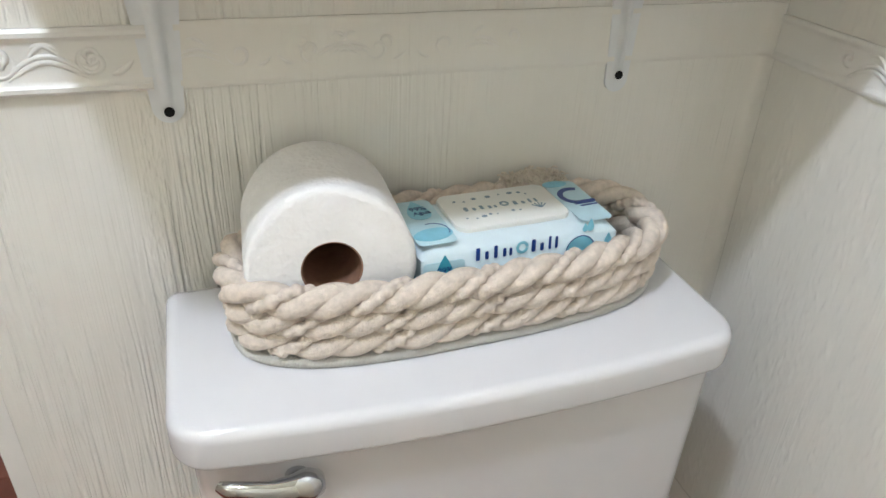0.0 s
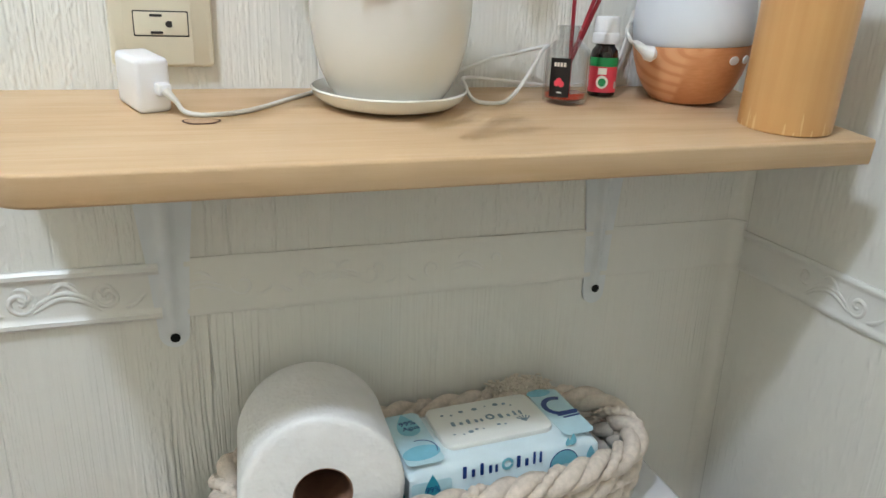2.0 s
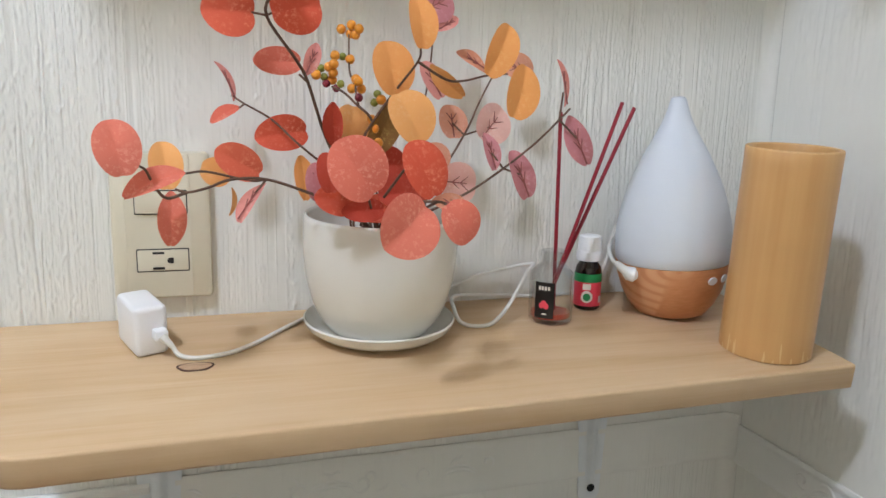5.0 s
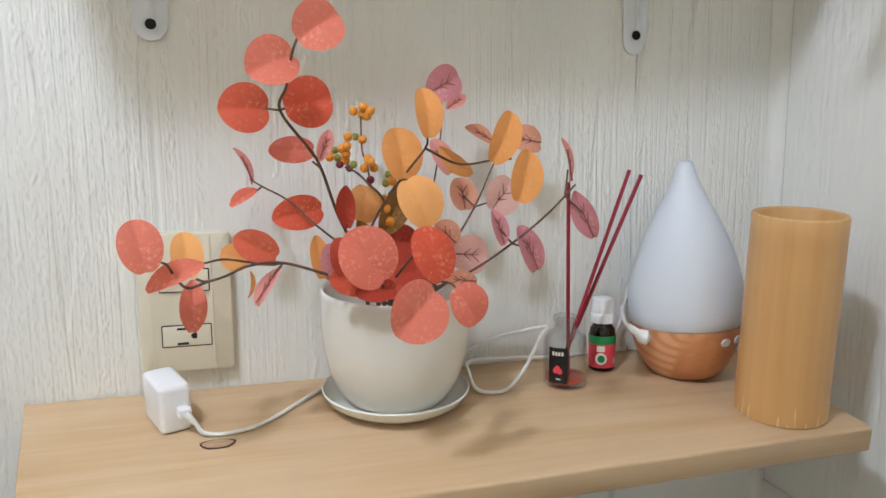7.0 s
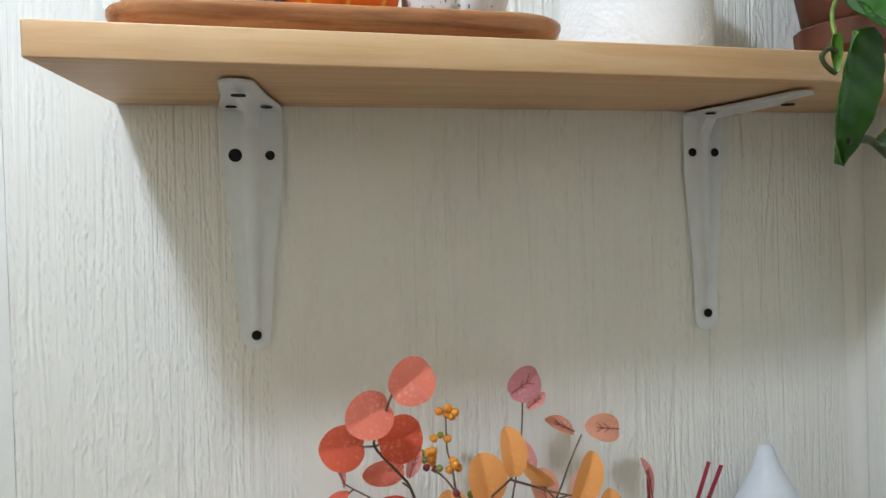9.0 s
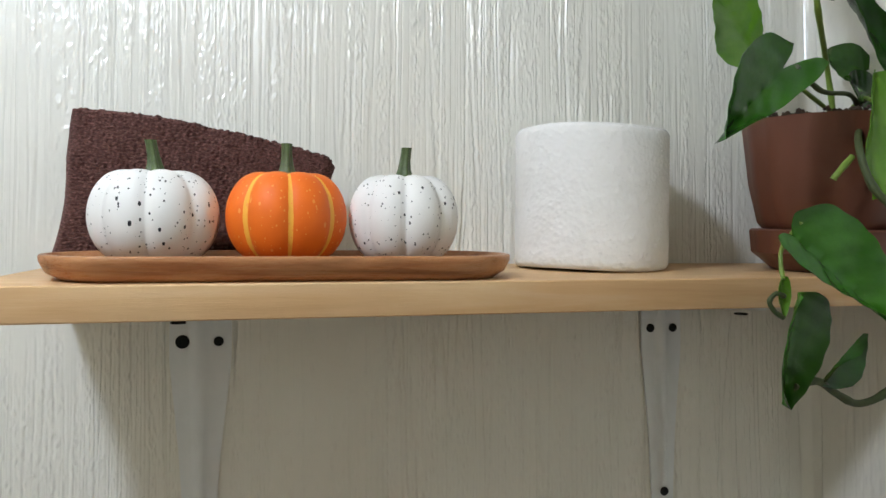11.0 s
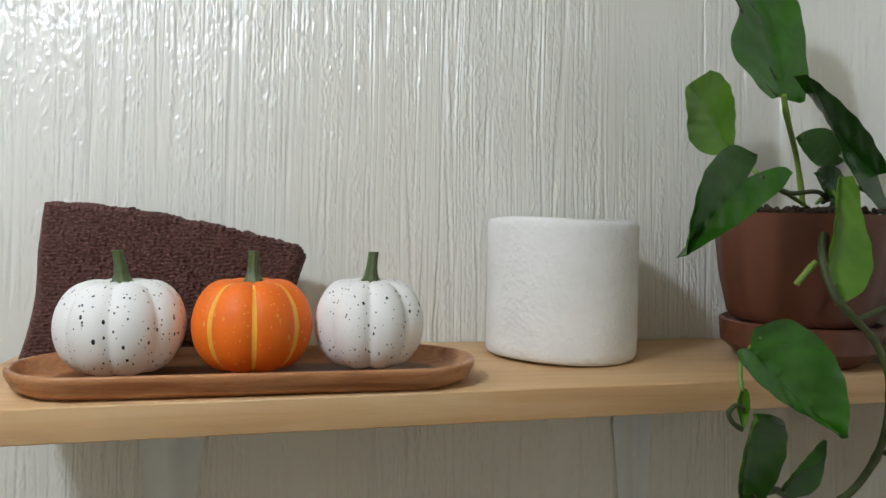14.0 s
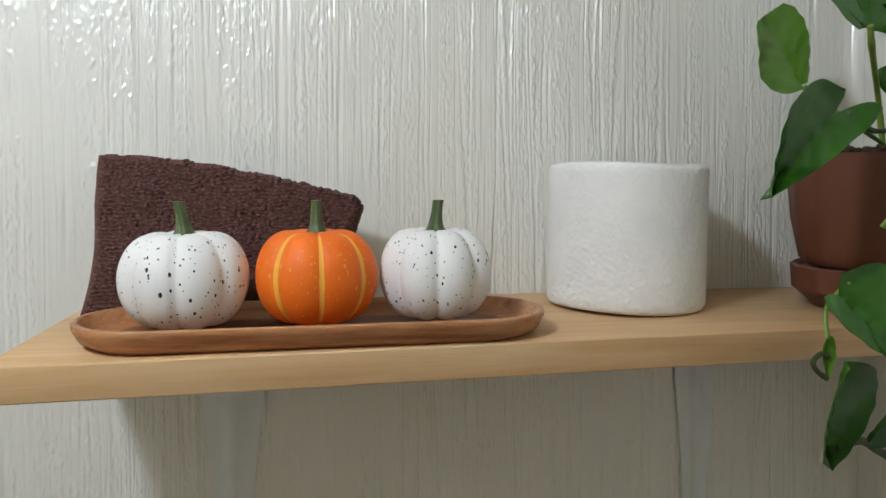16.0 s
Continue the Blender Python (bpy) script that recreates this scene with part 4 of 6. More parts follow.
words("Agua", 0.0075, "pack_navy", pack, ON_TOP @ pose(-0.066, 0.0115, 0.0005, 0, 0, 4))
print_("whale", round_pts(-0.071, -0.020, 0.0165, 0.0095), "pack_aqua", ON_TOP @ pose(0, 0, 0, 0, 0, 8) @ pose(0, 0.008, 0))
print_("whale", arc_band(-0.066, -0.017, 0.0115, 0.0122, -30, 110), "pack_navy", ON_TOP @ pose(0, 0, 0.0003))
print_("moon", arc_band(0.073, 0.008, 0.0105, 0.0155, 60, 250), "pack_navy", ON_TOP)
print_("moon", rounded_rect(0.066, 0.086, -0.0055, -0.0015, 0.001, 3), "pack_navy", ON_TOP)
print_("print_bar", rounded_rect(0.064, 0.084, -0.0145, -0.0125, 0.0008, 3), "pack_navy", ON_TOP @ pose(0, 0.003, 0.0, 0, 0, 3))
print_("print_bar", rounded_rect(0.067, 0.084, -0.0185, -0.0165, 0.0008, 3), "pack_navy", ON_TOP @ pose(0, 0.003, 0.0, 0, 0, 3))
print_("whale", round_pts(0.066, 0.033, 0.012, 0.006), "pack_aqua", ON_TOP)
print_("water_drop", drop_pts(-0.0665, 0.002, 0.0095), "pack_teal", FRONT)
words("99%", 0.0075, "pack_navy", pack, FRONT @ pose(-0.0665, -0.002, 0.0005))
words("Agua", 0.0065, "pack_navy", pack, FRONT @ pose(-0.0665, -0.008, 0.0005))
for x in (-0.038, -0.012, 0.014):
    print_("badge", arc_band(x, -0.016, 0.0075, 0.0098, 10, 170), "pack_teal", FRONT)
    print_("badge", round_pts(x, -0.013, 0.0075, 0.006, 18), "pack_aqua", FRONT)
print_("whale", arc_band(0.052, -0.002, 0.0, 0.0135, 0, 180), "pack_aqua", FRONT)
print_("whale", arc_band(0.052, -0.002, 0.0130, 0.0138, 0, 180), "pack_navy", FRONT @ pose(0, 0, 0.0003))
print_("spout", drop_pts(0.060, 0.020, 0.0045), "pack_aqua", FRONT)
print_("spout", drop_pts(0.055, 0.0185, 0.0032), "pack_aqua", FRONT @ pose(0, 0, 0.0001))
print_("water_drop", drop_pts(0.078, 0.004, 0.0055), "pack_aqua", FRONT)


# ---- things on the lower shelf ----
charger = thing("usb_charger", ON1 @ pose(-0.0015, -0.0580, 0, 0, 0, 22), "white plastic USB charger block with cable plugged in", "charger")
part("body", box(-0.0115, 0.0115, -0.021, 0.021, 0.0, 0.0365, 0.0040, 4), "white_plastic", charger)
part("plug", box(-0.0045, 0.0045, -0.0300, -0.0205, 0.013, 0.021, 0.0015, 2), "white_plastic", charger, m=pose(0.004, 0, 0))
part("strain_relief", tube([(0.004, -0.0295, 0.017), (0.006, -0.0325, 0.014), (0.009, -0.0340, 0.010)], [0.0030, 0.0024, 0.0019], 10), "cable", charger)

cable = thing("usb_cable", pose(0, 0, 0), "thin white charging cable lying across the shelf", "cable")
LEAD = [(0.0196, -0.0865, 1.2100), (0.024, -0.0885, 1.2040), (0.034, -0.0895, 1.2), (0.048, -0.0880, 1.2), (0.061, -0.083, 1.2), (0.077, -0.070, 1.2), (0.091, -0.055, 1.2), (0.104, -0.041, 1.2), (0.117, -0.028, 1.2), (0.132, -0.012, 1.2080), (0.20, -0.006, 1.2040 + 0.008), (0.250, -0.009, 1.2040 + 0.020), (0.274, -0.009, 1.233), (0.292, -0.010, 1.2365), (0.310, -0.020, 1.2425),
                           (0.317, -0.030, 1.245), (0.306, -0.043, 1.2425), (0.293, -0.054, 1.230), (0.281, -0.061, 1.217), (0.266, -0.066, 1.2050), (0.250, -0.067, 1.2040 - 0.0008), (0.240, -0.060, 1.2040 + 0.002), (0.2385, -0.047, 1.2040 + 0.010), (0.246, -0.027, 1.2040 + 0.015), (0.29, -0.012, 1.2040 + 0.010), (0.35, -0.008, 1.2040 + 0.006), (0.395, -0.007, 1.2040 + 0.02), (0.408, -0.010, 1.272), (0.400, -0.025, 1.268), (0.384, -0.042, 1.260), (0.377, -0.060, 1.253), (0.377, -0.067, 1.251)]
part("lead", tube(spline([(x, y, max(z, on1(y) + 0.0017)) for x, y, z in LEAD], 8), 0.00165, 8), "cable", cable, sharp=80)
part("round_plug", tube([(0.3755, -0.069, 1.2520), (0.378, -0.072, 1.2490), (0.381, -0.074, 1.2465), (0.3840, -0.0765, 1.2440), (0.3875, -0.0785, 1.2430), (0.3900, -0.079, 1.2430)], [0.0022, 0.0034, 0.0038, 0.0062, 0.0064, 0.0035], 14), "white_plastic", cable, "white round plug")

POT = ON1 @ pose(0.172, -0.0600, 0, -2.5)
saucer = solid("saucer", lathe([(0, 0.0), (0.040, 0.0), (0.050, 0.0026), (0.0565, 0.0075), (0.0592, 0.0128), (0.0580, 0.0138), (0.0555, 0.0098), (0.049, 0.0054), (0.040, 0.0042), (0, 0.0040)], 72), "ceramic", POT, "cream glazed ceramic saucer under the flower pot", "saucer")
pot = thing("flower_pot", POT @ pose(0, 0, 0.0042), "cream glazed round ceramic pot with artificial autumn foliage", "flower pot")
part("bowl", lathe([(0, 0.0), (0.037, 0.0), (0.0395, 0.0012), (0.046, 0.010), (0.0525, 0.024), (0.0570, 0.042), (0.0590, 0.060), (0.0592, 0.075), (0.0588, 0.0865), (0.0556, 0.0865), (0.0545, 0.075), (0.052, 0.06), (0, 0.058)], 80), "ceramic", pot, sharp=60)
part("rim", lathe([(0.0587, 0.0860), (0.0586, 0.0885), (0.0580, 0.0905), (0.0570, 0.0911), (0.0560, 0.0905), (0.0554, 0.0890), (0.0556, 0.0860)], 80), "ceramic", pot, sharp=60)

plant = thing("artificial_plant", pose(0.172, -0.068, 1.212), "artificial eucalyptus branches with red, orange and pink leaves", "artificial plant")
LEAF_COUNT = [0]
LEAVES, TWIG_POINTS = [], []


def build_leaf(p, rx, ry, tilt, mat):
    """A round cloth leaf on the plant, facing out of the wall; a narrow one is a round one turned edgewise."""
    LEAF_COUNT[0] += 1
    k = LEAF_COUNT[0]
    rnd = random.Random(100 + k)
    big, small = max(rx, ry), min(rx, ry)
    ratio = small / big
    true_w = small if ratio > 0.42 else big * 0.45
    turn = math.degrees(math.acos(min(1.0, small / true_w))) if ratio <= 0.42 else 0
    turn *= 1 if k % 2 else -1
    bm = bmesh.new()
    rings = []
    centre = bm.verts.new((0, 0, 0))
    n = 36
    for q in (0.25, 0.5, 0.75, 0.93, 1.0):
        ring = []
        for i in range(n):
            a = 2 * math.pi * i / n
            notch = 1 - 0.10 * math.exp(-((a - 1.5 * math.pi) / 0.22) ** 2)
            x, y = true_w * q * math.cos(a) * notch, big * q * math.sin(a) * notch
            if ratio < 0.5:
                x *= 1 - 0.40 * abs(math.sin(a)) ** 3
            crease = 0.36 * abs(x) - 0.4 * (x * x + y * y) / big * 0.35
            wave = 0.035 * big * math.sin(2 * a + k) * q * q
            ring.append(bm.verts.new((x, y, crease + wave)))
        rings.append(ring)
    for i in range(n):
        bm.faces.new((centre, rings[0][i], rings[0][(i + 1) % n]))
    for a, b in zip(rings, rings[1:]):
        for i in range(n):
            bm.faces.new((a[i], b[i], b[(i + 1) % n], a[(i + 1) % n]))
    lie = 0 if ry >= rx else 90
    if ratio > 0.78:  # round leaves are creased towards the twig that bears them
        d = min((Vector(q) - Vector(p) for q in TWIG_POINTS), key=lambda q: q.length)
        tilt, lie = math.degrees(math.atan2(d.x, -d.z)), 0
    m = Matrix.Translation(p) @ pose(0, 0, 0, 78 + rnd.uniform(-6, 6), 0, 14) @ pose(0, 0, 0, 0, 0, tilt + lie) @ pose(0, 0, 0, 0, turn, 0)
    ob = part("leaf", bm, mat, plant, m=m, sharp=60)
    if mat in ("mauve", "rose", "salmon", "blush") and big > 0.008:
        bm = bmesh.new()
        tube([(0, -big * 0.85, 0.0006), (0, 0, 0.0007), (0, big * 0.45, 0.0006)], [0.0006, 0.0005, 0.0003], 5, into=bm)
        for sx in (-1, 1):
            for yy in (-0.3, 0.1):
                tube([(0, yy * big, 0.0007), (sx * 0.35 * true_w, (yy + 0.38) * big, 0.0008 + 0.033 * true_w)], [0.0005, 0.0003], 5, into=bm)
        part("vein", bm, "vein", ob)


def leaf(p, rx, ry, tilt, mat):
    LEAVES.append((p, rx, ry, tilt, mat))


def twig(pts, r):
    TWIG_POINTS.extend(pts[1:])
    path = spline(pts, 5) if len(pts) > 2 else [Vector(q) for q in pts]
    n = len(path)
    part("twig", tube(path, [r * (1.15 - 0.4 * i / n) for i in range(n)], 7), "twig", plant, sharp=80)


def berry(p, r, mat):
    bm = bmesh.new()
    bmesh.ops.create_uvsphere(bm, u_segments=12, v_segments=8, radius=r)
    part("berry", bm, mat, plant, m=Matrix.Translation(p))


leaf((-0.064, -0.085, 0.269), 0.0161, 0.0175, 0, 'coral')
leaf((-0.092, -0.082, 0.247), 0.0160, 0.0173, 35, 'coral')
leaf((-0.109, -0.057, 0.22), 0.0169, 0.0162, 0, 'red')
leaf((-0.069, -0.057, 0.224), 0.0174, 0.0170, -20, 'red')
leaf((-0.078, -0.032, 0.193), 0.0168, 0.0094, 0, 'coral')
leaf((-0.055, -0.022, 0.196), 0.0057, 0.0127, -25, 'rose')
leaf((-0.11, 0.023, 0.181), 0.0046, 0.0160, 20, 'rose')
leaf((-0.112, 0.018, 0.158), 0.0049, 0.0131, -60, 'coral')
leaf((-0.071, 0.02, 0.144), 0.0211, 0.0136, 8, 'red')
leaf((-0.042, -0.032, 0.152), 0.0057, 0.0160, 0, 'dark_red')
leaf((-0.024, -0.002, 0.152), 0.0145, 0.0150, 0, 'orange')
leaf((-0.007, -0.055, 0.19), 0.0156, 0.0188, 0, 'amber')
leaf((-0.001, -0.082, 0.159), 0.0183, 0.0168, 0, 'orange')
leaf((0.004, -0.086, 0.217), 0.0103, 0.0175, 0, 'amber')
leaf((0.045, 0.019, 0.243), 0.0169, 0.0146, -15, 'mauve')
leaf((0.054, 0.016, 0.229), 0.0048, 0.0115, -60, 'rose')
leaf((0.04, 0.008, 0.186), 0.0094, 0.0160, 25, 'rose')
leaf((0.039, -0.032, 0.183), 0.0040, 0.0176, 50, 'orange')
leaf((0.081, 0.032, 0.203), 0.0068, 0.0165, 62, 'salmon')
leaf((0.05, -0.105, 0.201), 0.0104, 0.0200, -32, 'amber')
leaf((0.119, 0.030, 0.199), 0.0180, 0.0122, -10, 'salmon')
leaf((0.063, -0.109, 0.176), 0.0122, 0.0187, -22, 'amber')
leaf((0.062, 0.026, 0.155), 0.0145, 0.0135, 0, 'salmon')
leaf((0.092, 0.014, 0.154), 0.0170, 0.0165, 0, 'blush')
leaf((0.112, -0.068, 0.184), 0.0063, 0.0171, 8, 'rose')
leaf((0.126, -0.068, 0.144), 0.0061, 0.0197, 22, 'mauve')
leaf((0.066, -0.052, 0.136), 0.0070, 0.0145, 8, 'mauve')
leaf((0.09, -0.052, 0.119), 0.0101, 0.0193, 22, 'mauve')
leaf((0.059, -0.002, 0.109), 0.0158, 0.0178, -10, 'blush')
leaf((-0.042, -0.117, 0.129), 0.0194, 0.0198, 0, 'coral')
leaf((0.0, -0.112, 0.128), 0.0148, 0.0190, 20, 'red')
leaf((-0.013, -0.127, 0.096), 0.0202, 0.0194, 0, 'coral')
leaf((0.02, -0.122, 0.097), 0.0144, 0.0137, 0, 'coral')
leaf((-0.004, -0.022, 0.124), 0.0193, 0.0138, 0, 'dark_red')
leaf((-0.011, -0.032, 0.094), 0.0198, 0.0103, 0, 'red')
leaf((-0.053, -0.032, 0.113), 0.0098, 0.0139, 0, 'mauve')
leaf((-0.06, -0.012, 0.114), 0.0077, 0.0172, 0, 'amber')
leaf((-0.172, -0.099, 0.139), 0.0127, 0.0167, 8, 'coral')
leaf((-0.150, -0.052, 0.126), 0.0105, 0.0160, 0, 'orange')
leaf((-0.155, -0.087, 0.119), 0.0066, 0.0195, -68, 'coral')
leaf((-0.147, -0.064, 0.094), 0.0088, 0.0178, -5, 'coral')
leaf((-0.12, -0.032, 0.120), 0.0098, 0.0106, 0, 'orange')
leaf((-0.105, -0.038, 0.127), 0.0114, 0.0171, 60, 'red')
leaf((-0.099, -0.047, 0.102), 0.0034, 0.0167, -38, 'rose')
leaf((-0.11, -0.032, 0.1), 0.0027, 0.0099, -10, 'orange')
leaf((-0.051, -0.072, 0.123), 0.0099, 0.0137, 0, 'dark_red')
leaf((0.032, -0.032, 0.13), 0.0117, 0.0108, 0, 'salmon')
leaf((0.034, -0.062, 0.101), 0.0146, 0.0069, -10, 'salmon')
leaf((0.003, -0.052, 0.107), 0.0189, 0.0126, 0, 'dark_red')
leaf((-0.041, -0.052, 0.103), 0.0176, 0.0112, -10, 'red')
leaf((-0.026, -0.062, 0.097), 0.0160, 0.0080, 0, 'dark_red')
leaf((-0.049, -0.042, 0.109), 0.0104, 0.0152, 10, 'mauve')
leaf((-0.004, -0.022, 0.151), 0.0112, 0.0258, -30, 'olive')
leaf((-0.024, -0.022, 0.124), 0.0086, 0.0194, 20, 'olive')
twig([(-0.01, -0.002, 0.072), (-0.028, -0.012, 0.11), (-0.046, -0.022, 0.144), (-0.059, -0.032, 0.18), (-0.068, -0.042, 0.194), (-0.087, -0.054, 0.219), (-0.083, -0.067, 0.234), (-0.08, -0.08, 0.252), (-0.077, -0.084, 0.261)], 0.0011)
twig([(-0.059, -0.032, 0.18), (-0.065, -0.032, 0.185)], 0.0008)
twig([(-0.087, -0.054, 0.219), (-0.096, -0.057, 0.22)], 0.0007)
twig([(-0.087, -0.054, 0.219), (-0.082, -0.057, 0.221)], 0.0007)
twig([(-0.005, -0.002, 0.072), (-0.04, -0.032, 0.098), (-0.059, -0.037, 0.106), (-0.088, -0.041, 0.116), (-0.111, -0.052, 0.117), (-0.125, -0.062, 0.113), (-0.137, -0.069, 0.111), (-0.144, -0.069, 0.113)], 0.001)
twig([(-0.088, -0.041, 0.116), (-0.099, -0.039, 0.115), (-0.125, -0.052, 0.122), (-0.137, -0.062, 0.122), (-0.142, -0.067, 0.122)], 0.0008)
twig([(-0.137, -0.069, 0.111), (-0.149, -0.072, 0.108), (-0.155, -0.082, 0.117), (-0.158, -0.092, 0.126), (-0.161, -0.097, 0.129)], 0.0009)
twig([(-0.088, -0.041, 0.116), (-0.096, -0.044, 0.107)], 0.0007)
twig([(-0.028, -0.012, 0.11), (-0.059, 0.008, 0.135), (-0.079, 0.018, 0.154), (-0.098, 0.023, 0.165), (-0.107, 0.023, 0.171)], 0.0008)
twig([(-0.098, 0.023, 0.165), (-0.103, 0.023, 0.161)], 0.0007)
twig([(-0.017, -0.002, 0.077), (-0.007, -0.012, 0.118), (-0.012, -0.022, 0.153), (-0.021, -0.002, 0.167), (-0.028, 0.008, 0.175), (-0.036, 0.013, 0.179)], 0.001)
twig([(-0.02, -0.007, 0.166), (-0.019, 0.013, 0.181), (-0.021, 0.023, 0.192), (-0.021, 0.026, 0.218)], 0.0008)
twig([(-0.03, -0.022, 0.12), (-0.019, -0.032, 0.148), (-0.006, -0.052, 0.173), (0.006, -0.072, 0.194), (0.005, -0.082, 0.202)], 0.0009)
twig([(0.006, -0.072, 0.194), (0.028, -0.062, 0.184), (0.037, -0.072, 0.183), (0.046, -0.092, 0.186), (0.056, -0.102, 0.187)], 0.0008)
twig([(-0.005, -0.002, 0.072), (0.02, 0.008, 0.114), (0.035, 0.018, 0.162), (0.042, 0.02, 0.203), (0.043, 0.019, 0.242)], 0.0008)
twig([(-0.001, -0.002, 0.076), (0.043, 0.008, 0.111), (0.07, 0.018, 0.145), (0.085, 0.025, 0.172), (0.099, 0.032, 0.194)], 0.0009)
twig([(0.07, 0.018, 0.145), (0.062, 0.024, 0.154)], 0.0007)
twig([(0.07, 0.018, 0.145), (0.09, 0.012, 0.152)], 0.0007)
twig([(0.008, -0.002, 0.076), (0.036, -0.032, 0.095), (0.055, -0.042, 0.107), (0.076, -0.052, 0.124), (0.096, -0.062, 0.143), (0.11, -0.068, 0.159), (0.118, -0.068, 0.167)], 0.0009)
twig([(0.11, -0.068, 0.159), (0.111, -0.07, 0.178)], 0.0007)
twig([(0.11, -0.068, 0.159), (0.123, -0.07, 0.147)], 0.0007)
twig([(0.076, -0.052, 0.124), (0.066, -0.054, 0.135)], 0.0007)
twig([(0.076, -0.052, 0.124), (0.088, -0.054, 0.12)], 0.0007)
twig([(0.008, -0.002, 0.071), (0.006, -0.042, 0.097), (0.015, -0.092, 0.106), (0.015, -0.117, 0.106)], 0.001)
twig([(0.015, -0.092, 0.106), (-0.003, -0.117, 0.104)], 0.0009)
twig([(-0.013, -0.062, 0.106), (-0.01, -0.102, 0.127)], 0.0009)
twig([(-0.005, -0.002, 0.072), (-0.025, -0.072, 0.104), (-0.037, -0.107, 0.122)], 0.0009)
for spec in LEAVES:
    build_leaf(*spec)
berry((-0.026, 0.03, 0.222), 0.0037, 'berry_orange')
berry((-0.019, 0.026, 0.225), 0.0037, 'berry_orange')
berry((-0.014, 0.022, 0.222), 0.0037, 'berry_orange')
berry((-0.019, 0.03, 0.219), 0.0037, 'berry_orange')
berry((-0.016, 0.026, 0.218), 0.0037, 'berry_orange')
berry((-0.032, 0.022, 0.202), 0.0037, 'berry_orange')
berry((-0.025, 0.03, 0.202), 0.003, 'berry_green')
berry((-0.02, 0.026, 0.2), 0.0037, 'berry_orange')
berry((-0.049, 0.009, 0.194), 0.003, 'berry_red')
berry((-0.043, 0.017, 0.192), 0.003, 'berry_green')
berry((-0.038, 0.013, 0.193), 0.0037, 'berry_orange')
berry((-0.035, 0.009, 0.195), 0.0037, 'berry_orange')
berry((-0.041, 0.017, 0.186), 0.003, 'berry_green')
berry((-0.035, 0.013, 0.189), 0.0037, 'berry_orange')
berry((-0.048, 0.009, 0.187), 0.0037, 'berry_orange')
berry((-0.035, 0.017, 0.184), 0.0037, 'berry_orange')
berry((-0.04, 0.013, 0.181), 0.003, 'berry_red')
berry((-0.03, 0.009, 0.181), 0.003, 'berry_green')
berry((-0.032, 0.017, 0.178), 0.003, 'berry_red')
berry((-0.021, 0.013, 0.178), 0.0037, 'berry_orange')
berry((-0.017, 0.009, 0.183), 0.0037, 'berry_orange')
berry((-0.013, 0.017, 0.178), 0.0037, 'berry_orange')
berry((-0.018, 0.013, 0.185), 0.0037, 'berry_orange')
berry((-0.023, -0.024, 0.171), 0.003, 'berry_red')
berry((-0.008, -0.016, 0.174), 0.003, 'berry_green')
berry((-0.011, -0.02, 0.168), 0.003, 'berry_green')
berry((-0.007, -0.024, 0.17), 0.0037, 'berry_orange')
berry((-0.012, -0.016, 0.156), 0.0037, 'berry_orange')
berry((-0.009, -0.02, 0.154), 0.0037, 'berry_orange')
berry((-0.012, -0.024, 0.15), 0.0037, 'berry_orange')
berry((-0.006, -0.016, 0.159), 0.003, 'berry_red')
berry((-0.012, -0.02, 0.143), 0.0037, 'berry_orange')
berry((-0.009, -0.024, 0.14), 0.0037, 'berry_orange')
berry((-0.013, -0.016, 0.136), 0.003, 'berry_red')

bm = bmesh.new()
rnd = random.Random(3)
for k in range(26):
    a, rr = rnd.uniform(0, 2 * math.pi), rnd.uniform(0.0, 0.03)
    p = (rr * math.cos(a), rr * math.sin(a) + 0.004, 0.056)
    q = (p[0] * 1.2 + rnd.uniform(-0.008, 0.008), p[1] * 1.1 - 0.004, 0.092 + 0.02 * rnd.random())
    tube([p, ((p[0] + q[0]) / 2, (p[1] + q[1]) / 2, 0.08), q], [0.0012, 0.001, 0.0006], 5, into=bm)
part("stem_bundle", bm, "twig", plant, "dry brown stems bundled in the pot")

# reed diffuser
BOT = (0.3200, -0.0610, on1(-0.0610))
reed = thing("reed_diffuser", pose(*BOT), "small clear glass bottle with red scent oil and black label", "reed diffuser")
SLIM = Matrix.Diagonal((0.89, 0.89, 1, 1))
g = part("bottle", lathe([(0, 0.0), (0.0182, 0.0), (0.0204, 0.0020), (0.0207, 0.010), (0.0207, 0.036), (0.0196, 0.042), (0.0145, 0.0475), (0.0104, 0.050), (0.0098, 0.055), (0.0118, 0.0570), (0.0118, 0.0598), (0.0105, 0.0608), (0.0086, 0.0598), (0.0086, 0.050), (0.0125, 0.0465), (0.0178, 0.041), (0.0189, 0.036), (0.0189, 0.0045), (0.0165, 0.0032), (0, 0.0030)], 56), "glass", reed, "clear glass bottle", SLIM, sharp=70)
g.visible_shadow = False
part("scent_oil", lathe([(0, 0.0033), (0.0164, 0.0034), (0.0186, 0.0047), (0.0187, 0.0080), (0.0184, 0.0088), (0, 0.0084)], 40), "red_liquid", reed, "thin layer of red oil", SLIM)
bm = bmesh.new()
la, lb = [], []
for k in range(11):
    a = radians(-160 + 52 * k / 10)
    la.append(bm.verts.new((0.0209 * math.cos(a), 0.0209 * math.sin(a), 0.006)))
    lb.append(bm.verts.new((0.0209 * math.cos(a), 0.0209 * math.sin(a), 0.0365)))
for i in range(10):
    bm.faces.new((la[i], la[i + 1], lb[i + 1], lb[i]))
label = part("label", bm, "black_label", reed, "black paper label", SLIM)


def on_curve(r, deg, z):
    return pose(r * math.cos(radians(deg)), r * math.sin(radians(deg)), z, 90, 0, deg + 90)


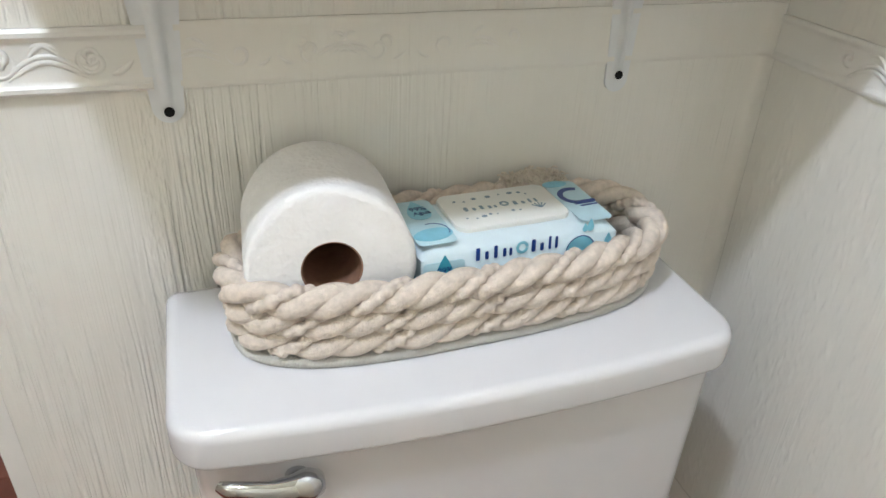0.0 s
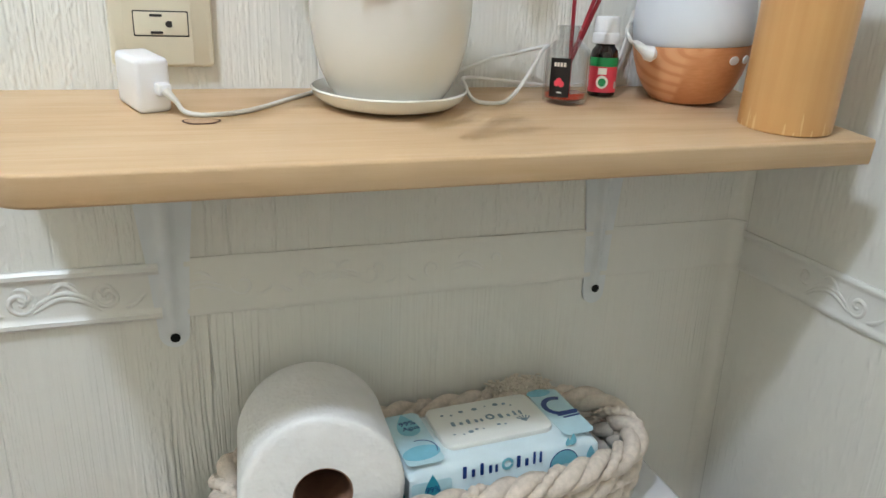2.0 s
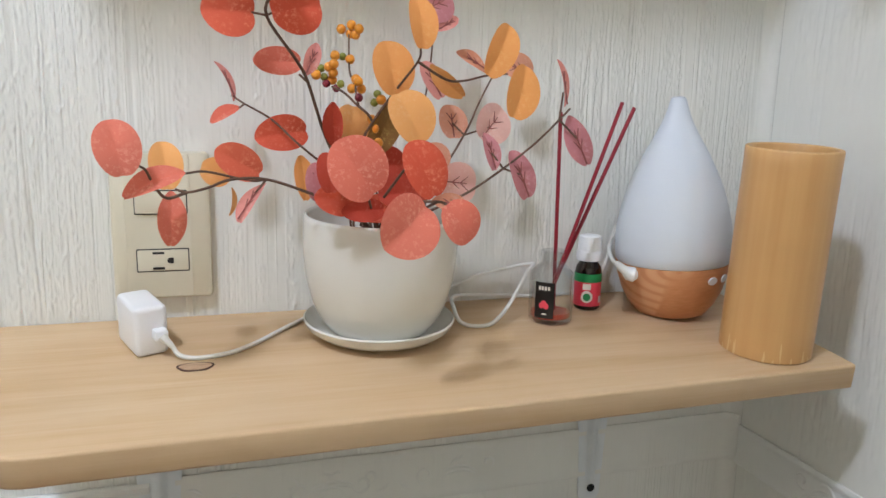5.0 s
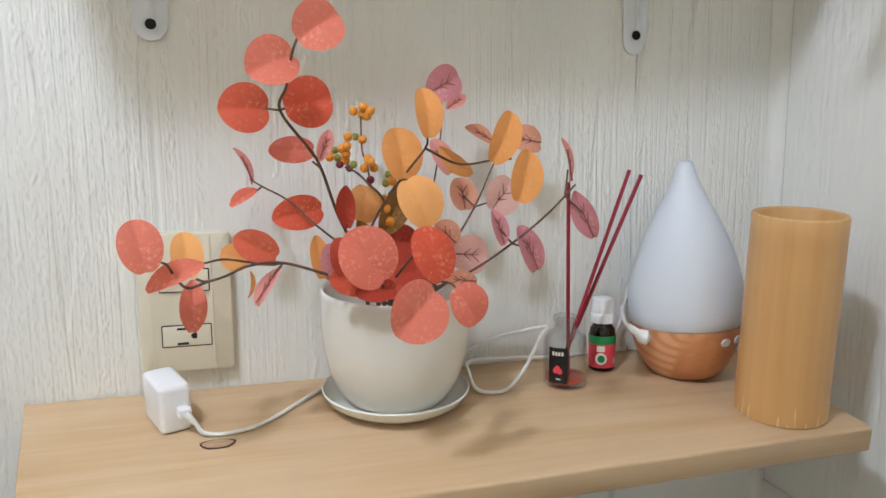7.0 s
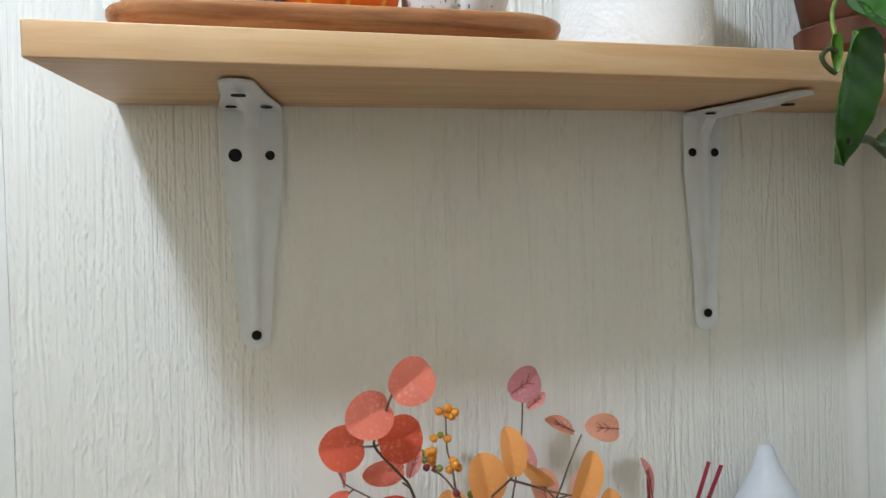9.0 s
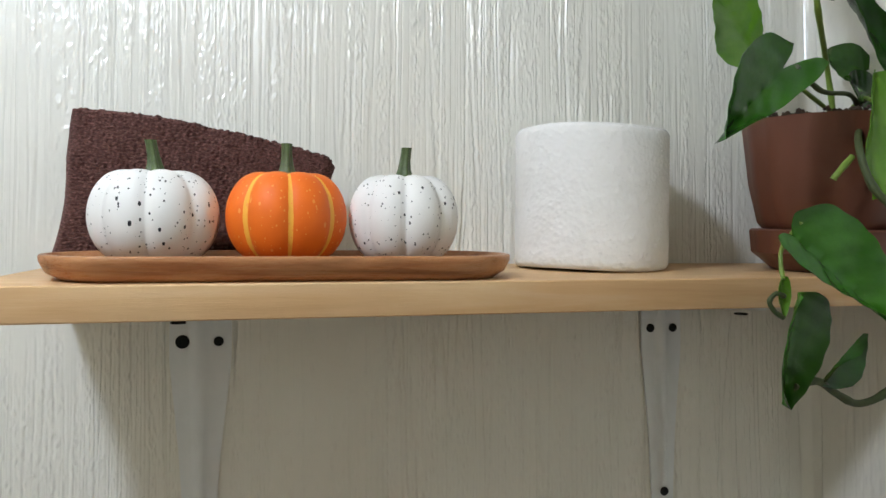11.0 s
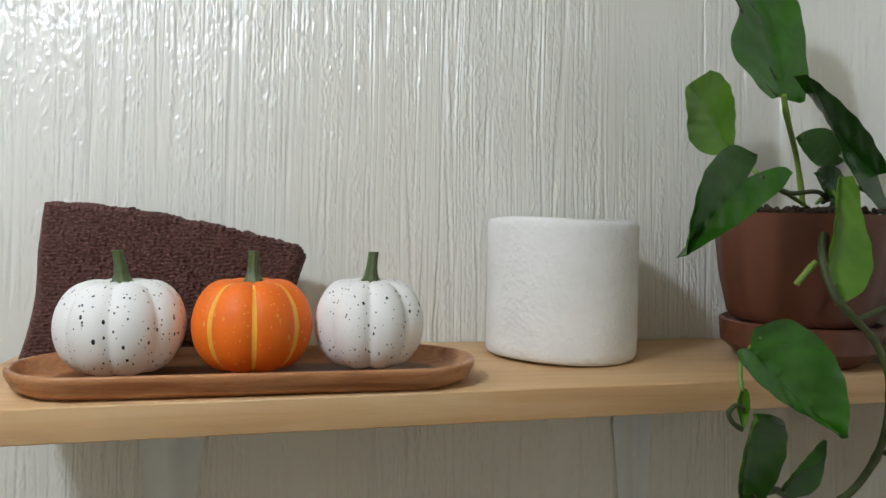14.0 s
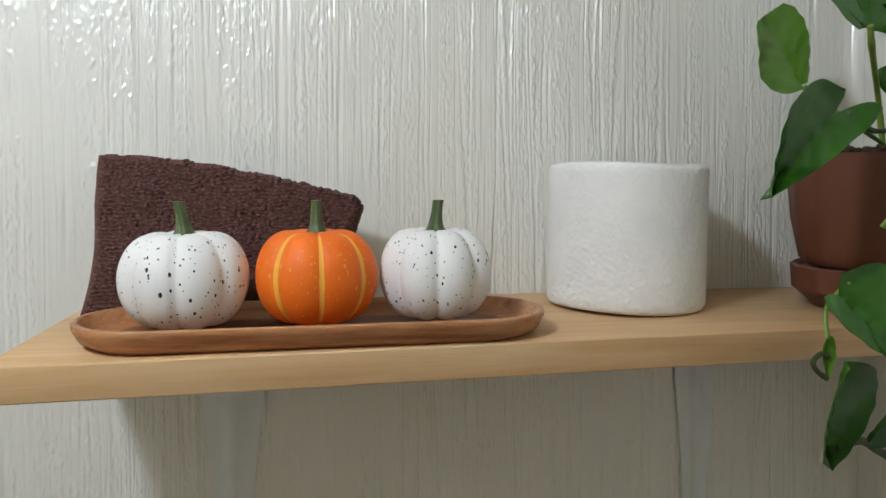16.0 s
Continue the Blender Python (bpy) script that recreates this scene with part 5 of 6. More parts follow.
for k in range(4):
    part("print_bar", flat(rounded_rect(-0.0011, 0.0011, -0.0017, 0.0017, 0.0006, 2), 0, 0.0002), "cream_label", label, m=on_curve(0.02105, -146 + 8 * k, 0.0315))
for dx, zz, r in ((-134, 0.0185, 0.0028), (-128, 0.0165, 0.0026), (-140, 0.0168, 0.0024)):
    part("cherry", flat(round_pts(0, 0, r, r, 16), 0, 0.0002), "red_label", label, m=on_curve(0.02105, dx, zz))
part("print_bar", flat(rounded_rect(-0.0022, 0.0022, -0.0006, 0.0006, 0.0003, 2), 0, 0.0002), "cream_label", label, m=on_curve(0.02105, -132, 0.0098))
for a, b in (((0.004, 0.002, 0.004), (-0.0045, -0.0095, 0.174)), ((-0.010, -0.004, 0.0045), (0.0495, -0.0110, 0.183)), ((-0.008, 0.003, 0.0045), (0.0615, -0.0100, 0.179))):
    part("reed_stick", tube([a, tuple((u + v) / 2 for u, v in zip(a, b)), b], 0.00165, 8), "red_stick", reed, "dark red reed stick")

oil = thing("oil_bottle", pose(0.3675, -0.037, on1(-0.037)) @ Matrix.Scale(0.975, 4), "small brown essential oil bottle with white cap and red label", "bottle")
part("body", lathe([(0, 0), (0.0108, 0), (0.0119, 0.0012), (0.0120, 0.034), (0.0112, 0.039), (0.0085, 0.0425), (0.0082, 0.046), (0, 0.046)], 36), "amber_glass", oil, "dark brown glass")
part("label", lathe([(0.0121, 0.0035), (0.0123, 0.0037), (0.0123, 0.0325), (0.0121, 0.0327)], 36), "red_label", oil, "glossy red label")
part("label_band", lathe([(0.01225, 0.0255), (0.0125, 0.0257), (0.0125, 0.0330), (0.01225, 0.0332)], 36), "green_label", oil, "green band")
bm = bmesh.new()
for ang, w, z0, z1 in ((-122, 34, 0.019, 0.0245),):
    r_ = 0.01262
    lo = [bm.verts.new((r_ * math.cos(radians(ang - w / 2 + w * k / 8)), r_ * math.sin(radians(ang - w / 2 + w * k / 8)), z0)) for k in range(9)]
    hi = [bm.verts.new((r_ * math.cos(radians(ang - w / 2 + w * k / 8)), r_ * math.sin(radians(ang - w / 2 + w * k / 8)), z1)) for k in range(9)]
    for i in range(8):
        bm.faces.new((lo[i], lo[i + 1], hi[i + 1], hi[i]))
part("text_panel", bm, "cream_label", oil, "pale text panel")
part("leaf_print", flat(round_pts(0, 0, 0.0052, 0.0056, 20), 0, 0.0002), "cream_label", oil, m=on_curve(0.0124, -120, 0.0125))
part("leaf_print", flat(round_pts(0, 0, 0.0034, 0.0036, 14), 0, 0.0002), "green_label", oil, m=on_curve(0.0127, -120, 0.0123))
part("barcode", flat(rounded_rect(-0.0018, 0.0018, -0.003, 0.003, 0.0003, 2), 0, 0.0002), "grey_ink", oil, m=on_curve(0.0125, -58, 0.010))
bm = bmesh.new()
rings = []
for r, z in ((0.0100, 0.0445), (0.0116, 0.0450), (0.0118, 0.0470), (0.0118, 0.0525), (0.0112, 0.0535), (0.0106, 0.054), (0.0103, 0.0650), (0.0098, 0.0668), (0.0085, 0.0675)):
    rings.append([bm.verts.new(((r + (0.00025 if k % 2 and 0.0535 < z < 0.066 else 0)) * math.cos(2 * math.pi * k / 60), (r + (0.00025 if k % 2 and 0.0535 < z < 0.066 else 0)) * math.sin(2 * math.pi * k / 60), z)) for k in range(60)])
for a, b in zip(rings, rings[1:]):
    for k in range(60):
        bm.faces.new((a[k], a[(k + 1) % 60], b[(k + 1) % 60], b[k]))
bm.faces.new(rings[-1])
bm.faces.new(rings[0][::-1])
part("cap", bm, "white_plastic", oil, "ribbed white plastic cap")

# aroma diffuser
dif = thing("aroma_diffuser", pose(0.4405, -0.0580, on1(-0.0580), 0, -2.6) @ Matrix.Diagonal((1, 1, 1.035, 1)), "drop-shaped aroma diffuser with frosted shell and wood-grain base", "diffuser")
part("base", lathe([(0, 0.0), (0.026, 0.0), (0.030, 0.0015), (0.0375, 0.0105), (0.0435, 0.0225), (0.0472, 0.0350), (0.0488, 0.0450), (0.0488, 0.0460), (0, 0.0460)], 72), "diffuser_wood", dif, "wood-grain plastic base")
part("shell", lathe([(0.0480, 0.0462), (0.0489, 0.0470), (0.0497, 0.056), (0.0497, 0.066), (0.0485, 0.078), (0.0455, 0.092), (0.0408, 0.107), (0.0345, 0.122), (0.0270, 0.137), (0.0195, 0.150), (0.0140, 0.160), (0.0102, 0.169), (0.0078, 0.1765), (0.0062, 0.1815), (0.0045, 0.1830), (0, 0.1832)], 72), "diffuser_shell", dif, "frosted white drop-shaped shell", sharp=70)
for ang in (-80, -60):
    part("button", lathe([(0, 0), (0.0044, 0), (0.0042, 0.0010), (0, 0.0013)], 20), "white_plastic", dif, "", pose(0.0470 * math.cos(radians(ang)), 0.0470 * math.sin(radians(ang)), 0.0360, 90, 0, ang + 90) @ pose(0, 0, 0, 12) @ Matrix.Diagonal((1.15, 0.8, 1, 1)))

# bamboo cup
bam = thing("bamboo_cup", ON1 @ pose(0.4690, -0.1475, 0, -1.5, -0.9, 0), "tall smooth honey-coloured bamboo cup", "bamboo cup")
part("wall", lathe([(0, 0.0), (0.0340, 0.0), (0.0347, 0.0008), (0.0348, 0.012), (0.0346, 0.060), (0.0343, 0.149), (0.0344, 0.1595), (0.0340, 0.1600), (0.0312, 0.1600), (0.0309, 0.1595), (0.0305, 0.06), (0.0298, 0.008), (0, 0.007)], 64), "bamboo", bam)
part("rim", lathe([(0.0343, 0.1598), (0.0340, 0.1607), (0.0334, 0.1610), (0.0322, 0.1610), (0.0314, 0.1606), (0.0312, 0.1598)], 64), "bamboo_cut", bam, "pale sawn rim of the cup")


# ---- things on the upper shelf ----
def stadium(hx, hy, n=18):
    pts = []
    for sx, a0 in ((1, -90), (-1, 90)):
        for k in range(n + 1):
            a = radians(a0 + 180 * k / n)
            pts.append((sx * (hx - hy) + hy * 1.0 * math.cos(a), hy * math.sin(a)))
    return pts


tray = thing("wooden_tray", ON2 @ pose(0.0690, -0.1455, 0, 0, 0, 1.2) @ Matrix.Diagonal((0.978, 0.99, 0.80, 1)), "oval dark-grained acacia wood tray on the shelf", "tray")
bm = bmesh.new()
rows = []
for hx, hy, z in ((0.126, 0.030, 0.0), (0.140, 0.0395, 0.0006), (0.148, 0.0450, 0.006), (0.1515, 0.0480, 0.0145), (0.1518, 0.0483, 0.0185), (0.1510, 0.0477, 0.0196), (0.1485, 0.0455, 0.0198), (0.1470, 0.0440, 0.0190), (0.1440, 0.0410, 0.0105), (0.140, 0.0385, 0.0075), (0.127, 0.030, 0.0069)):
    rows.append([bm.verts.new((x, y, z)) for x, y in stadium(hx, hy)])
for a, b in zip(rows, rows[1:]):
    for i in range(len(a)):
        bm.faces.new((a[i], a[(i + 1) % len(a)], b[(i + 1) % len(a)], b[i]))
bm.faces.new(rows[0][::-1])
part("rim", bm, "acacia", tray, sharp=60)
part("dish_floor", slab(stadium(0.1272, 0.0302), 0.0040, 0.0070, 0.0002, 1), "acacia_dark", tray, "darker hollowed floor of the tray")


def pumpkin(x, y, R, h, mat, label, turn, rib, stem_tilt):
    root = thing("pumpkin", ON2 @ pose(x, y, 0.0064, 0, 0, turn), label, "pumpkin", "decorative pumpkins")
    bm = bmesh.new()
    nu, nv, ribs = 120, 40, 8
    rings = []
    stripes = []
    for j in range(1, nv):
        v = math.pi * j / nv
        ring = []
        for i in range(nu):
            a = 2 * math.pi * i / nu
            cut = abs(math.cos(ribs * a / 2)) ** 0.55
            rr = R * (math.sin(v) ** 0.72) * (1 - rib + rib * cut)
            z = h / 2 - h / 2 * math.cos(v) * (1 - 0.05 * (1 - cut))
            z -= 0.07 * h * math.exp(-((math.pi - v) / 0.40) ** 2)
            z += 0.05 * h * math.exp(-(v / 0.40) ** 2)
            ring.append(bm.verts.new((rr * math.cos(a), rr * math.sin(a), z)))
            g = (a * ribs / (2 * math.pi) + 0.5) % 1.0 - 0.5
            wid = (0.03 + 0.04 * math.sin(v)) * (1.0 if int(a * ribs / (2 * math.pi)) % 2 == 0 else 0.72)
            stripes.append(max(0.0, 1 - abs(abs(g) - 0.5) / wid * 0.5) if abs(abs(g) - 0.5) < 0.25 else 0.0)
        rings.append(ring)
    lo, hi = bm.verts.new((0, 0, 0.05 * h + 0.001)), bm.verts.new((0, 0, h * 0.925))
    for i in range(nu):
        bm.faces.new((lo, rings[0][(i + 1) % nu], rings[0][i]))
        bm.faces.new((hi, rings[-1][i], rings[-1][(i + 1) % nu]))
    for a, b in zip(rings, rings[1:]):
        for i in range(nu):
            bm.faces.new((a[i], a[(i + 1) % nu], b[(i + 1) % nu], b[i]))
    ob = part("flesh", bm, mat, root, sharp=80)
    at = ob.data.attributes.new("stripe", "FLOAT", "POINT")
    at.data.foreach_set("value", stripes + [0.0, 0.0])
    bm = bmesh.new()
    sr = []
    for k, (r, z) in enumerate(((0.0076, 0.0), (0.0054, 0.002), (0.0042, 0.006), (0.0034, 0.012), (0.0032, 0.018), (0.0034, 0.0206))):
        off = stem_tilt * (z / 0.021) ** 1.5
        sr.append([bm.verts.new((r * (1 + 0.13 * math.cos(5 * w)) * math.cos(w) + off, r * (1 + 0.13 * math.cos(5 * w)) * math.sin(w), h * 0.915 + z)) for w in np.linspace(0, 2 * math.pi, 40, endpoint=False)])
    for a, b in zip(sr, sr[1:]):
        for i in range(40):
            bm.faces.new((a[i], a[(i + 1) % 40], b[(i + 1) % 40], b[i]))
    bm.faces.new(sr[-1])
    bm.faces.new(sr[0][::-1])
    part("stem", bm, "stem_green", root, "ridged dark green stem", m=pose(0, 0, 0, 0, 0, -turn), sharp=60)


pumpkin(-0.0135, -0.1470, 0.0396, 0.0650, "pumpkin_white", "white decorative pumpkin with black speckles in the tray", 68, 0.115, -0.003)
pumpkin(0.0668, -0.1450, 0.0396, 0.0655, "pumpkin_orange", "orange decorative pumpkin with yellow stripes in the tray", 117, 0.09, 0.0)
pumpkin(0.1445, -0.1400, 0.0383, 0.0655, "pumpkin_white", "narrow white decorative pumpkin with fine black specks", 62, 0.17, 0.002)

# towel: a folded brown terry cloth leaning behind the pumpkins
towel = thing("folded_towel", pose(0, 0, SH2 - 0.0055), "folded dark brown terry towel leaning on the wall", "towel")


def towel_sheet(back, lift):
    bm = bmesh.new()
    nu, nv = (300, 230) if back == 0 else (120, 60)
    grid = []
    for j in range(nv + 1):
        v = j / nv
        for i in range(nu + 1):
            u = i / nu
            left = -0.0960 + 0.0125 * v ** 0.9 + 0.003 * math.sin(v * 5)
            right = 0.084 + 0.0190 * min(1.0, v / 0.9) ** 1.5 - 0.006 * max(0.0, v - 0.9) / 0.1
            x = left + (right - left) * u
            height = 0.1165 - 0.027 * u ** 1.15 + 0.003 * math.sin(u * 4)
            z = height * v + lift
            edge = min(1.0, min(u, 1 - u, 1 - v) / 0.045)
            puff = math.sqrt(max(0.0, 1 - (1 - edge) ** 2))
            y = -0.058 - 0.022 * (1 - v) - 0.014 * puff - 0.003 * noise.noise(Vector((u * 5, v * 4, 1.0))) + back
            loop = 0.0009 * math.sin(2 * math.pi * z / 0.0027 + 3.2 * noise.noise(Vector((x * 90, z * 90, 1.0)))) + 0.0017 * noise.noise(Vector((x * 420, z * 340, 3.0))) + 0.0012 * noise.noise(Vector((x * 60, z * 60, 8.0)))
            grid.append(bm.verts.new((x + loop * 0.5, y - loop, z + loop * 0.8)))
    return shell(bm, [grid[j * (nu + 1):(j + 1) * (nu + 1)] for j in range(nv + 1)], (0, 0.010, 0.001))


bm = towel_sheet(0.0, 0.002)
part("front_fold", bm, "terry", towel, sharp=120)
bm = towel_sheet(0.0125, 0.0)
bmesh.ops.scale(bm, vec=(0.985, 1, 0.965), verts=bm.verts)
part("back_fold", bm, "terry", towel, sharp=120)

# potted pothos
PP = Vector((0.503, -0.111, 1.7083))
TILT2 = pose(0, 0, 0, DROOP2)
pp = thing("potted_pothos", pose(PP.x, PP.y, PP.z), "green trailing pothos in a brown plastic pot with saucer", "pot plant")


def facet_pot(levels, n=16, ridge=0.975):
    bm = bmesh.new()
    rows = []
    for r, z in levels:
        row = []
        for k in range(n * 4):
            a = 2 * math.pi * k / (n * 4)
            f = 1.0 if k % 4 else ridge
            row.append(bm.verts.new((r * f * math.cos(a), r * f * math.sin(a), z)))
        rows.append(row)
    for a, b in zip(rows, rows[1:]):
        for i in range(len(a)):
            bm.faces.new((a[i], a[(i + 1) % len(a)], b[(i + 1) % len(a)], b[i]))
    bm.faces.new(rows[0][::-1])
    bm.faces.new(rows[-1])
    return bm


part("pot", facet_pot([(0.048, 0.033), (0.0530, 0.0345), (0.0565, 0.039), (0.0640, 0.070), (0.0705, 0.118), (0.0710, 0.1205), (0.0680, 0.1205), (0.0672, 0.113), (0.0668, 0.1125)]), "brown_pot", pp, m=TILT2, sharp=25)
part("saucer", facet_pot([(0.040, 0.0), (0.0445, 0.001), (0.0580, 0.0125), (0.0605, 0.0145), (0.0625, 0.0325), (0.0605, 0.0340), (0.0560, 0.0300), (0.040, 0.0300)]), "brown_pot", pp, m=TILT2, sharp=25)
bm = bmesh.new()
rnd = random.Random(12)
for k in range(320):
    a, rr = rnd.uniform(0, 2 * math.pi), 0.066 * math.sqrt(rnd.random())
    bmesh.ops.create_icosphere(bm, subdivisions=1, radius=rnd.uniform(0.001, 0.0028), matrix=Matrix.Translation((rr * math.cos(a), rr * math.sin(a), 0.1215 + 0.004 * rnd.random())))
part("soil", bm, "soil", pp, "crumbly potting soil", m=TILT2, sharp=30)


GROW = Matrix.Translation(Vector((0.51, -0.11, 1.706)) - PP)
KNOTS = (0.0, 0.1, 0.3, 0.5, 0.7, 0.88, 1.0)


def heart_leaf(base, tip, left, right, lobes, bend, roll, cup, mat):
    """A pothos leaf from its stalk end to its tip: half widths on both sides of the midrib, how far the two lobes
    reach back, how the midrib bends, and how the blade is rolled about its length and cupped."""
    b, t = Vector(base), Vector(tip)
    along = (t - b)
    length = along.length
    along.normalize()
    out_ = Vector((0.12, -1, 0.05))
    nrm = (out_ - along * out_.dot(along)).normalized()
    side = nrm.cross(along).normalized()
    q = Matrix.Rotation(radians(roll), 3, along)
    nrm, side = q @ nrm, q @ side
    bm = bmesh.new()
    pl, pr = (spline([(s, w, 0.0) for s, w in zip(KNOTS, ws)], 5) for ws in (left, right))
    half = max(max(left), max(right))
    nw = 14
    rows = []
    for a, c in zip(pl, pr):
        s = a.x
        row = []
        for j in range(nw + 1):
            x = 2 * j / nw - 1
            wide = (a.y if x > 0 else c.y) * abs(x) * (1 if x > 0 else -1)
            back = -lobes[0 if x > 0 else 1] * math.sin(1.95 * abs(x)) * max(0.0, 1 - s * 2.8)
            groove = -0.05 * half * math.exp(-(x / 0.10) ** 2)
            fold = cup * half * (abs(x) ** 1.4) - 0.10 * cup * length * math.sin(math.pi * s)
            wave = 0.06 * half * math.sin(s * 8 + 2 * x) * abs(x) + 0.02 * half * math.sin(s * 34 - abs(x) * 9)
            p = b + along * (length * s + back) + side * (wide + bend * math.sin(math.pi * s)) + nrm * (fold + wave + groove - cup * 0.25 * length * s * s)
            row.append(bm.verts.new(p))
        rows.append(row)
    shell(bm, rows, -nrm * 0.0006)
    part("leaf", bm, mat, pp, m=GROW, sharp=70)


def vine(pts, r, mat):
    path = spline(pts, 6)
    n = len(path)
    rad = [r * (1.0 + 0.22 * max(0, math.sin(i * 0.62)) ** 6) for i in range(n)]
    part("stem", tube(path, rad, 9), mat, pp, m=GROW, sharp=80)


heart_leaf((-0.068, -0.061, 0.206), (-0.098, -0.021, 0.344), (0.0163, 0.0284, 0.0406, 0.0233, 0.0294, 0.0173, 0.0000), (0.0182, 0.0243, 0.0274, 0.0315, 0.0274, 0.0142, 0.0000), (0.0043, 0.0086), -0.0162, 0, 0.12, 'pothos')
heart_leaf((-0.047, 0.034, 0.184), (-0.083, 0.031, 0.238), (0.0057, 0.0249, 0.0334, 0.0328, 0.0262, 0.0192, 0.0107), (0.0034, 0.0090, 0.0168, 0.0237, 0.0294, 0.0272, 0.0193), (0.0031, 0.0010), 0.0000, 0, 0.12, 'pothos_light')
heart_leaf((-0.114, -0.091, 0.140), (-0.173, -0.110, 0.085), (0.0178, 0.0195, 0.0160, 0.0116, 0.0062, 0.0022, 0.0000), (0.0089, 0.0266, 0.0311, 0.0275, 0.0169, 0.0067, 0.0000), (0.0253, 0.0120), 0.0000, 0, 0.3, 'pothos')
heart_leaf((0.037, -0.04, 0.153), (-0.06, -0.08, 0.217), (0.0312, 0.0302, 0.0250, 0.0177, 0.0104, 0.0047, 0.0000), (0.0031, 0.0062, 0.0088, 0.0088, 0.0083, 0.0047, 0.0000), (0.0208, 0.0000), 0.0000, 0, 0.3, 'pothos_dark')
heart_leaf((-0.031, -0.078, 0.145), (-0.04, -0.09, 0.053), (0.0048, 0.0115, 0.0192, 0.0259, 0.0259, 0.0173, 0.0000), (0.0038, 0.0067, 0.0086, 0.0115, 0.0130, 0.0077, 0.0000), (0.0000, 0.0000), 0.0000, 0, 0.2, 'pothos_light')
heart_leaf((-0.127, -0.115, 0.026), (-0.079, -0.14, -0.027), (0.0102, 0.0287, 0.0369, 0.0344, 0.0246, 0.0115, 0.0000), (0.0123, 0.0156, 0.0172, 0.0148, 0.0082, 0.0037, 0.0000), (0.0090, 0.0066), 0.0000, 0, 0.18, 'pothos')
heart_leaf((-0.142, -0.139, -0.011), (-0.121, -0.102, -0.088), (0.0062, 0.0158, 0.0250, 0.0259, 0.0176, 0.0075, 0.0000), (0.0033, 0.0083, 0.0142, 0.0150, 0.0109, 0.0050, 0.0000), (0.0021, 0.0013), 0.0000, 0, 0.28, 'pothos')
heart_leaf((-0.096, -0.1, -0.071), (-0.056, -0.095, -0.04), (0.0009, 0.0009, 0.0000, -0.0026, -0.0053, -0.0035, 0.0000), (0.0022, 0.0088, 0.0158, 0.0167, 0.0132, 0.0066, 0.0000), (0.0000, 0.0018), 0.0000, 0, 0.2, 'pothos_dark')
heart_leaf((-0.128, -0.105, -0.001), (-0.126, -0.105, -0.028), (0.0013, 0.0034, 0.0052, 0.0052, 0.0034, 0.0017, 0.0000), (0.0013, 0.0034, 0.0052, 0.0052, 0.0034, 0.0017, 0.0000), (0.0000, 0.0000), 0.0000, 0, 0.4, 'pothos_light')
heart_leaf((0.059, 0.03, 0.18), (0.019, 0.035, 0.195), (0.0061, 0.0122, 0.0171, 0.0171, 0.0134, 0.0073, 0.0000), (0.0061, 0.0122, 0.0171, 0.0171, 0.0134, 0.0073, 0.0000), (0.0037, 0.0037), 0.0000, 0, 0.2, 'pothos')
heart_leaf((0.02, -0.02, 0.141), (-0.02, -0.04, 0.153), (0.0043, 0.0097, 0.0135, 0.0135, 0.0108, 0.0065, 0.0000), (0.0043, 0.0097, 0.0135, 0.0135, 0.0108, 0.0065, 0.0000), (0.0022, 0.0022), 0.0000, 0, 0.2, 'pothos')
vine([(-0.001, 0.0, 0.131), (-0.015, -0.01, 0.169), (-0.055, -0.051, 0.193), (-0.065, -0.061, 0.206)], 0.0022, 'vine_light')
vine([(0.001, 0.0, 0.131), (-0.056, -0.02, 0.152), (-0.047, 0.016, 0.172), (-0.045, 0.034, 0.182)], 0.0016, 'vine_light')
